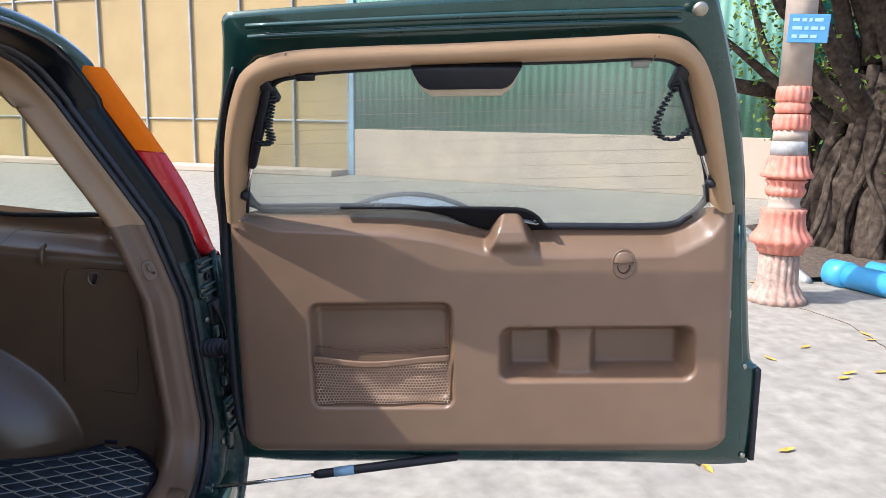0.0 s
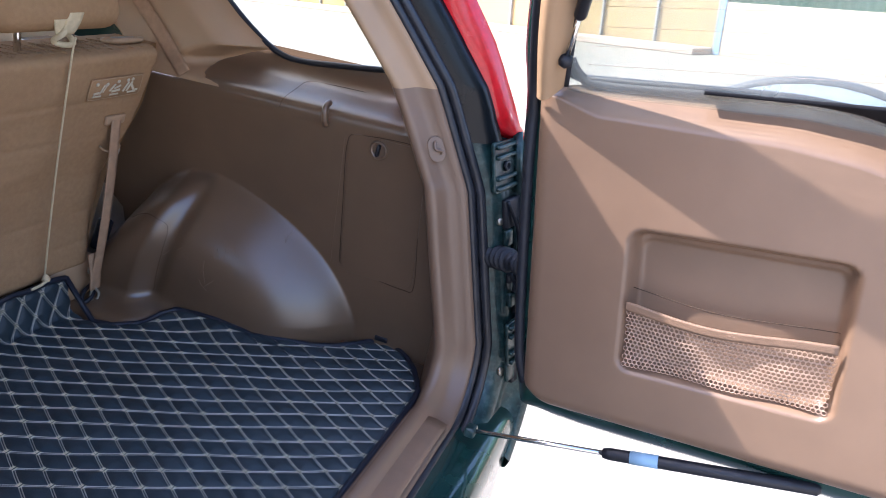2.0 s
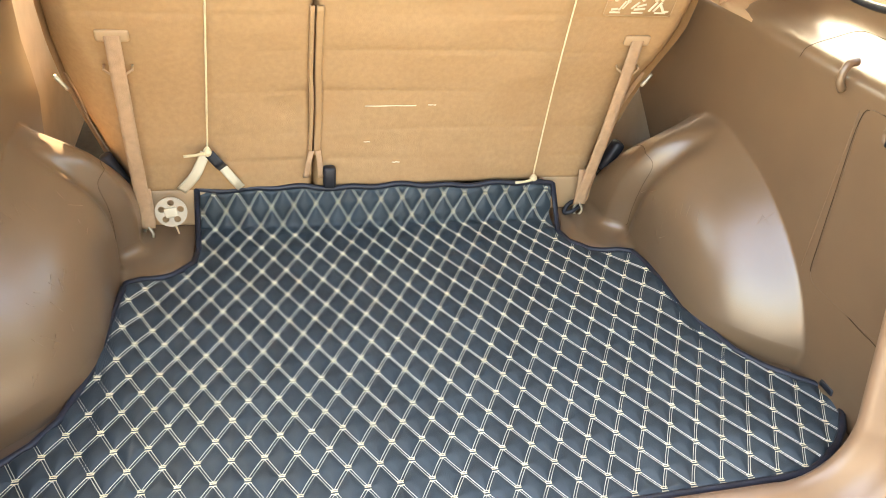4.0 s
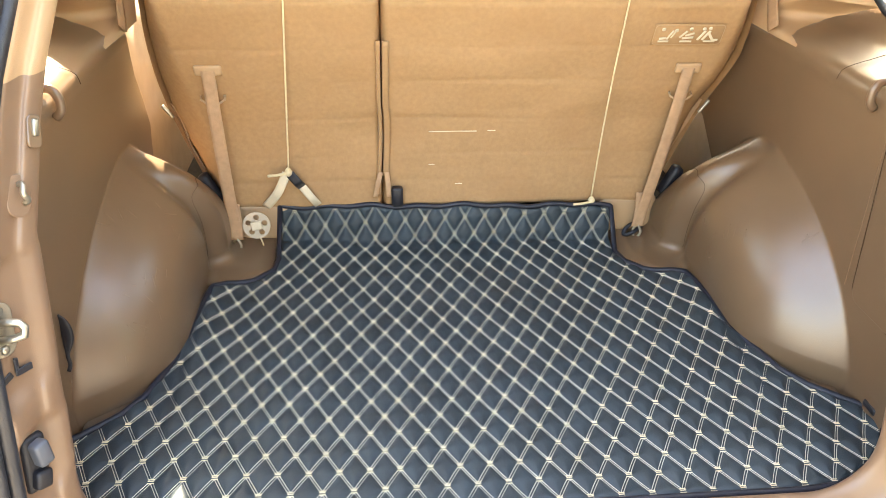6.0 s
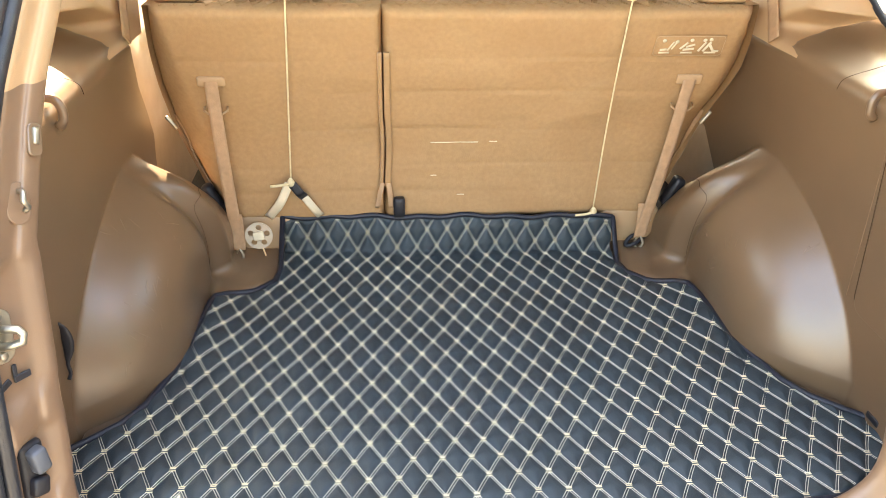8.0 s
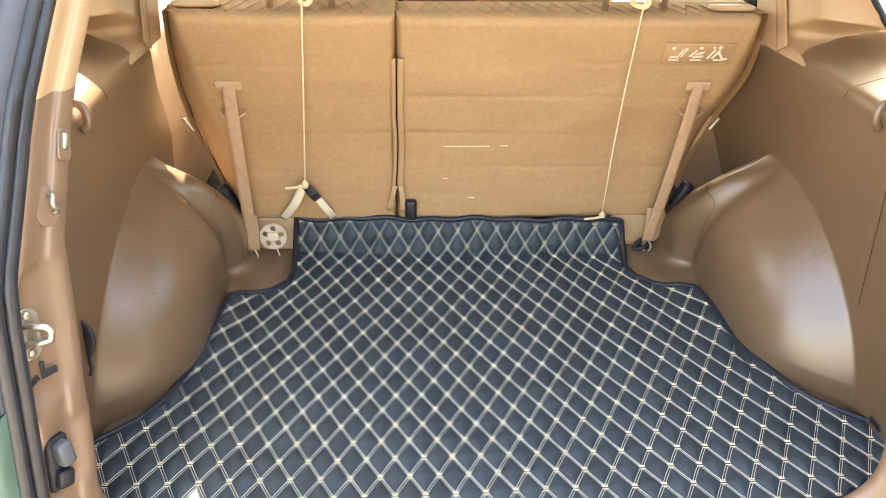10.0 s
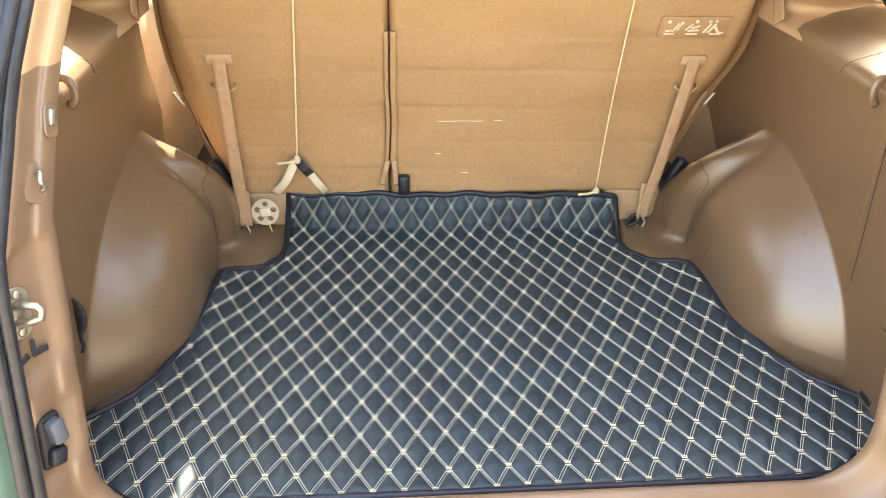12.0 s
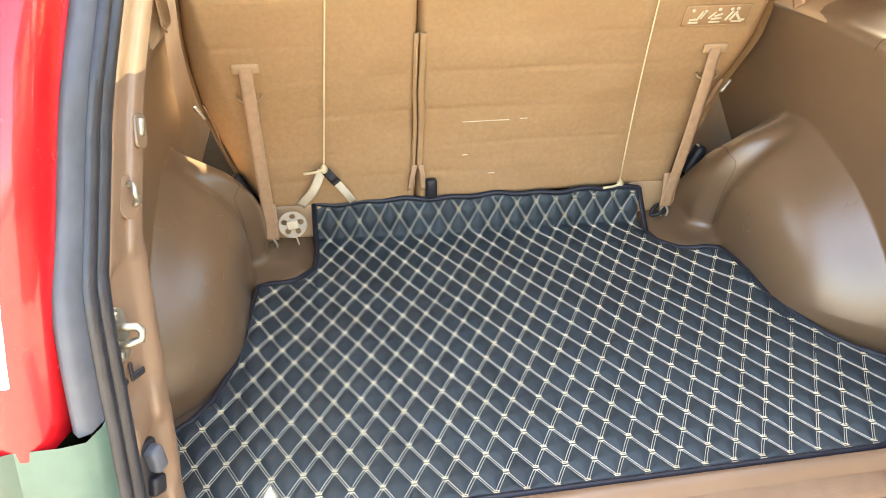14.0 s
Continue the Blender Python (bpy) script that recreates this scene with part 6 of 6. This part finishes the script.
# spare wheel on the outer skin
SPM = LOWM @ pose(-0.245, -0.083, -0.27)
spare = part("spare_wheel_cover", lathe_data([(0.001, -0.12), (0.22, -0.12), (0.285, -0.11), (0.305, -0.08), (0.31, 0.0), (0.305, 0.07), (0.28, 0.10), (0.02, 0.11)], SPM, 48), WHEELCOVER, GATE, "silver grey spare wheel cover")
part("cover_band", tube_data([SPM @ Vector((0.309 * math.cos(a), 0.309 * math.sin(a), 0.03)) for a in np.arange(64) * 2 * math.pi / 64], 0.009, 8, closed=True), GREY_AND_SHEEN, spare, "dark band round the cover")

# ---- front of the cabin ----
for sx in (-1, 1):
    fs = thing("front_seat", "tan fabric front seat with a headrest", "car seat", (sx * 0.34, 2.1, 0.55), group="front seats")
    part("seat_back", rbox((0.48, 0.14, 0.62), pose(sx * 0.34, 1.98, 1.0, -12), 0.06, 4, taper=0.85), FABRIC, fs)
    part("seat_cushion", rbox((0.50, 0.50, 0.18), pose(sx * 0.34, 2.26, 0.72), 0.05, 4), FABRIC, fs)
    part("headrest", rbox((0.27, 0.10, 0.17), pose(sx * 0.34, 1.90, 1.40, -12), 0.04, 4), CREAM, fs, "cream headrest")
box_c = thing("console_box", "maroon vinyl box between the front seats", "box", (0.0, 1.8, 0.55))
part("box_body", rbox((0.20, 0.24, 0.66), pose(0.0, 1.80, 0.89), 0.03, 3), MAROON, box_c)

# ---- the yard's things ----
XF = IDENT
PX, PY = 4.647, -3.696
pole = thing("lamp_post", "old concrete post with peeling coral and white bands", "post", (PX, PY, 0))
T = Matrix.Translation((PX, PY, 0))
part("plinth", lathe_data([(0.245, 0.0), (0.235, 0.05), (0.205, 0.075), (0.195, 0.10), (0.168, 0.15), (0.162, 0.18), (0.158, 0.40), (0.13, 0.42)], T, 72, 0.10), PLINTH, pole, "worn peeling fluted plinth")
part("flared_ring", lathe_data([(0.15, 0.41), (0.178, 0.415), (0.186, 0.45), (0.200, 0.475), (0.238, 0.50), (0.246, 0.53), (0.232, 0.56), (0.190, 0.615), (0.178, 0.66), (0.172, 0.74), (0.182, 0.775), (0.165, 0.785), (0.12, 0.79)], T, 72, 0.09), PINK, pole, "peeling coral fluted skirt")
part("white_neck", lathe_data([(0.140, 0.78), (0.122, 0.81), (0.118, 0.85), (0.134, 0.885)], T, 32), POLE, pole)
part("flared_ring", lathe_data([(0.12, 0.88), (0.142, 0.888), (0.158, 0.925), (0.156, 0.945), (0.142, 0.96), (0.140, 0.985), (0.164, 1.010), (0.152, 1.022), (0.12, 1.026)], T, 72, 0.09), PINK, pole, "peeling coral ring")
part("flared_ring", lathe_data([(0.13, 1.022), (0.196, 1.040), (0.206, 1.055), (0.186, 1.085), (0.166, 1.13), (0.156, 1.19), (0.152, 1.215), (0.11, 1.222)], T, 72, 0.11), PINK, pole, "peeling coral fluted bell")
part("grey_band", lathe_data([(0.140, 1.215), (0.138, 1.28), (0.134, 1.332)], T, 32), GREYLIME, pole, "grey limewashed band")
part("white_band", lathe_data([(0.133, 1.33), (0.130, 1.42)], T, 32), POLE, pole)
part("collar", lathe_data([(0.11, 1.412), (0.138, 1.418), (0.144, 1.45), (0.142, 1.51), (0.136, 1.543), (0.11, 1.548)], T, 64, 0.10), PINK, pole, "coral fluted collar")
part("collar", lathe_data([(0.11, 1.552), (0.126, 1.557), (0.130, 1.575), (0.138, 1.595), (0.126, 1.625), (0.118, 1.638)], T, 64, 0.05), PINK, pole, "coral ring")
part("collar", lathe_data([(0.11, 1.636), (0.122, 1.640), (0.136, 1.665), (0.136, 1.72), (0.128, 1.765), (0.10, 1.772)], T, 64, 0.10), PINK, pole, "coral fluted collar")
part("shaft", lathe_data([(0.120, 1.765), (0.116, 2.6), (0.10, 4.6)], T, 12), POLE, pole, "tapering pale shaft")
sign = thing("small_sign", "small faded blue sign with pale lines of writing on the post", "sign", (PX - 0.13, PY + 0.02, 2.4))
sgn_back = (Vector((-1.18, -0.21, 0)) - Vector((PX, PY, 0))).normalized()
SGM = framed((PX + sgn_back.x * 0.13 - sgn_back.y * 0.06, PY + sgn_back.y * 0.13 + 0.06 * sgn_back.x, 2.20), (-sgn_back.y, sgn_back.x, 0), (0, 0, 1), (sgn_back.x, sgn_back.y, 0))
part("board", rbox((0.29, 0.215, 0.012), SGM @ pose(0, 0, 0, 0, 0, -3), 0.003, 1), SIGN, sign, smooth=False)
for k, widths in ((0.062, (0.05, 0.035, 0.022, 0.06)), (0.0, (0.07, 0.03, 0.05, 0.03)), (-0.062, (0.04, 0.06, 0.045))):
    u = -0.115
    for w in widths:
        part("writing_bar", rbox((w, 0.026, 0.003), SGM @ pose(u + w / 2, k - 0.05 * u, 0.007, 0, 0, -3), 0.001, 1), SIGNTEXT, sign, smooth=False)
        u += w + 0.016
pipe = thing("pipe", "blue plastic pipe lying on the concrete", "pipe", (5.0, -4.75, 0))
part("tube", tube_data([(5.28, -4.62, 0.11), (3.6, -5.0, 0.11)], 0.11, 28), PIPEBLUE, pipe)
part("socket", tube_data([(5.30, -4.615, 0.11), (5.10, -4.66, 0.11)], 0.125, 28), PIPEBLUE, pipe, "pipe socket")
pipe2 = thing("pipe", "second pale blue pipe behind the first", "pipe", (5.4, -5.2, 0))
part("tube", tube_data([(5.35, -5.05, 0.10), (3.6, -5.6, 0.10)], 0.10, 28), PIPEBLUE, pipe2)
bed_rows = []
for q in np.linspace(0, 1, 30):
    ex, ey = 5.35 + 3.65 * q, -4.40 - 1.30 * q
    bed_rows.append([(ex + 0.35 * w, ey - 9.0 * w, 0.04 + 0.10 * noise.noise(Vector((ex * 0.8, w * 7, 0))) ** 2 + 0.03 * noise.noise(Vector((ex * 3, w * 27, 1)))) for w in np.linspace(0, 1, 40)])
bed = part("soil_bed", grid_data(np.array(bed_rows)), SOIL)
tagged(bed, "dark bed of soil and leaf litter under the tree", "soil", kind="structure")
kerb = part("kerb", tube_data([(5.30, -4.38, 0.02), (9.05, -5.70, 0.02)], 0.05, 8), GREYMETAL)
tagged(kerb, "low dark kerb along the soil bed", "kerb", kind="structure")
rng = random.Random(4)


def fig_tree(tx, ty, label, seed, spread, n_root, height, leaves, reach=1.0):
    rr = random.Random(seed)
    tree = thing("fig_tree", label, "tree", (tx, ty, 0))
    trunk = []
    for k in range(n_root):
        a = rr.uniform(0, 6.28)
        d = spread * math.sqrt(rr.uniform(0.02, 1.0))
        ang = rr.uniform(-0.4, 0.4)
        foot = Vector((tx + d * math.cos(a) * 1.3, ty + d * math.sin(a) * 1.3, 0.0))
        top = Vector((tx + d * 0.6 * math.cos(a + ang), ty + d * 0.6 * math.sin(a + ang), rr.uniform(1.2, 2.2)))
        m1 = foot.lerp(top, 0.35) + Vector((rr.uniform(-0.12, 0.12), rr.uniform(-0.12, 0.12), 0))
        m2 = foot.lerp(top, 0.7) + Vector((rr.uniform(-0.12, 0.12), rr.uniform(-0.12, 0.12), 0))
        r = rr.choice((0.025, 0.035, 0.05, 0.07, 0.10))
        c = curve_pts([foot, m1, m2, top], 18)
        trunk.append(tube_data(c, [r * (1.35 - 0.5 * i / 17 + 0.12 * math.sin(i * 1.3 + k)) for i in range(18)], 8))
    part("trunk", joined(*trunk), BARK, tree, "tangled trunk of brown aerial roots")
    tips = []
    for k in range(15):
        a = k * 0.42 + rr.uniform(-0.2, 0.2)
        s = Vector((tx + 0.3 * math.cos(a), ty + 0.3 * math.sin(a), rr.uniform(0.9, 1.9)))
        e = s + Vector((math.cos(a) * reach * rr.uniform(0.8, 2.4), math.sin(a) * reach * rr.uniform(0.8, 2.4), rr.uniform(0.9, height)))
        m1 = s.lerp(e, 0.35) + Vector((rr.uniform(-0.3, 0.3), rr.uniform(-0.3, 0.3), rr.uniform(-0.2, 0.3)))
        m2 = s.lerp(e, 0.7) + Vector((rr.uniform(-0.3, 0.3), rr.uniform(-0.3, 0.3), rr.uniform(-0.3, 0.2)))
        c = curve_pts([s, m1, m2, e], 22)
        r = rr.uniform(0.09, 0.20)
        part("limb", tube_data(c, [r * (1 - 0.75 * i / 21) for i in range(22)], 9), BARK, tree, "crooked limb")
        tips += [Vector(c[i]) for i in (5, 10, 14, 17, 19, 21)]
    v, f = [], []
    for tip in tips:
        for q in range(leaves):
            p = tip + Vector((rr.gauss(0, 0.16), rr.gauss(0, 0.16), rr.gauss(0.0, 0.16)))
            d = Vector((rr.gauss(0, 1), rr.gauss(0, 1), rr.gauss(-0.2, 0.7))).normalized()
            n = d.orthogonal().normalized()
            n.rotate(Matrix.Rotation(rr.uniform(0, 6.28), 3, d))
            L, w = rr.uniform(0.06, 0.11), rr.uniform(0.018, 0.030)
            up = d.cross(n)
            k = len(v)
            v += [p, p + d * L * 0.5 + n * w + up * 0.006, p + d * L, p + d * L * 0.5 - n * w + up * 0.006, p + d * L * 0.5]
            f += [[k, k + 1, k + 4], [k + 1, k + 2, k + 4], [k + 2, k + 3, k + 4], [k + 3, k, k + 4]]
    crown = part("crown", (v, f), LEAF, tree, "sparse bright green leaves", smooth=False)
    crown["kind"] = "stuff"
    return tree


old_fig = fig_tree(7.0, -6.3, "old fig tree with tangled aerial roots and sparse leaves", 3, 0.75, 110, 2.6, 16)
fig_tree(9.6, -7.3, "fig tree with crooked limbs behind the post", 8, 0.6, 40, 2.8, 40, 0.6)
fig_tree(8.9, -8.4, "fig tree with crooked limbs beyond the first", 11, 0.6, 40, 2.8, 24)

def canopy(tree, foot, seed, n_limb, leaves):
    """Unseen high spreading limbs with leaf sprays, added to shade ground round the post."""
    rr = random.Random(seed)
    v, f = [], []
    for k in range(n_limb):
        s = foot + Vector((rr.uniform(-0.3, 0.3), rr.uniform(-0.3, 0.3), rr.uniform(-0.2, 0.3)))
        e = Vector((rr.uniform(4.4, 9.4), rr.uniform(-5.2, -2.0), rr.uniform(3.5, 4.5)))
        c = curve_pts([s, s.lerp(e, 0.18) + Vector((0, 0, 1.1)), s.lerp(e, 0.55) + Vector((rr.uniform(-0.3, 0.3), 0, 0.6)), e], 26)
        part("limb", tube_data(c, [0.11 * (1 - 0.85 * i / 25) for i in range(26)], 8), BARK, tree, "unseen high spreading limb of the added canopy")
        for i in range(10, 26):
            for q in range(leaves):
                p = Vector(c[i]) + Vector((rr.gauss(0, 0.32), rr.gauss(0, 0.32), rr.gauss(0.05, 0.16)))
                if p.z < 3.2:
                    continue
                d = Vector((rr.gauss(0, 1), rr.gauss(0, 1), rr.gauss(-0.2, 0.5))).normalized()
                n = d.orthogonal().normalized()
                n.rotate(Matrix.Rotation(rr.uniform(0, 6.28), 3, d))
                L, w, m = rr.uniform(0.09, 0.15), rr.uniform(0.03, 0.05), len(v)
                v += [p, p + d * L * 0.5 + n * w, p + d * L, p + d * L * 0.5 - n * w]
                f += [[m, m + 1, m + 2], [m, m + 2, m + 3]]
    part("canopy", (v, f), LEAF, tree, "unseen high canopy of green leaves, added for its shade", smooth=False)["kind"] = "stuff"


canopy(old_fig, Vector((7.0, -6.3, 2.0)), 5, 16, 30)
tarp = thing("tarpaulin", "crumpled turquoise tarpaulin hung behind the tree", "tarpaulin", (9.0, -7.5, 0))
tg = [[(9.2 + 0.10 * math.sin(u * 9 + w * 3) + 0.5 * u, -6.2 - 3.0 * u, 1.0 + 2.6 * w + 0.05 * math.sin(u * 14)) for w in np.linspace(0, 1, 16)] for u in np.linspace(0, 1, 30)]
part("sheet", grid_data(np.array(tg), thick=0.004), TARP, tarp)
# cracks and worn seams in the concrete
crng = random.Random(21)
for x0, y0, ang, n in ((2.2, -1.5, -50, 26), (3.0, -3.6, -20, 22), (3.9, -2.2, -75, 20), (2.6, -2.4, 25, 18), (6.5, -3.0, -40, 24), (1.6, -3.2, -60, 16)):
    p, a, line = Vector((x0, y0, 0.0)), radians(ang), []
    for k in range(n):
        line.append(tuple(p))
        a += crng.gauss(0, 0.16)
        p = p + Vector((math.cos(a), math.sin(a), 0)) * crng.uniform(0.05, 0.12)
    part("crack", tube_data(line, [0.003 + 0.003 * crng.random() for _ in line], 5), SOIL, ground)
# fallen leaves
lf = thing("fallen_leaf", "dry yellow leaf fallen on the concrete", "leaf", (0, 0, 0), group="fallen leaves")
part("blade", ([(0, -0.05, 0.004), (0.018, -0.01, 0.008), (0.012, 0.03, 0.012), (0, 0.05, 0.016), (-0.012, 0.03, 0.012), (-0.018, -0.01, 0.008), (0, 0.0, 0.003)], [(0, 1, 6), (1, 2, 6), (2, 3, 6), (3, 4, 6), (4, 5, 6), (5, 0, 6)]), LEAFYELLOW, lf, smooth=False)
lf.matrix_basis = pose(3.2, -2.6, 0.002, 0, 0, 40)
for k in range(34):
    x = rng.uniform(1.6, 6.5)
    copy_thing(lf, pose(x, -1.2 - rng.uniform(0.1, 0.75) * x, 0.002, rng.uniform(-8, 8), 0, rng.uniform(0, 360)))
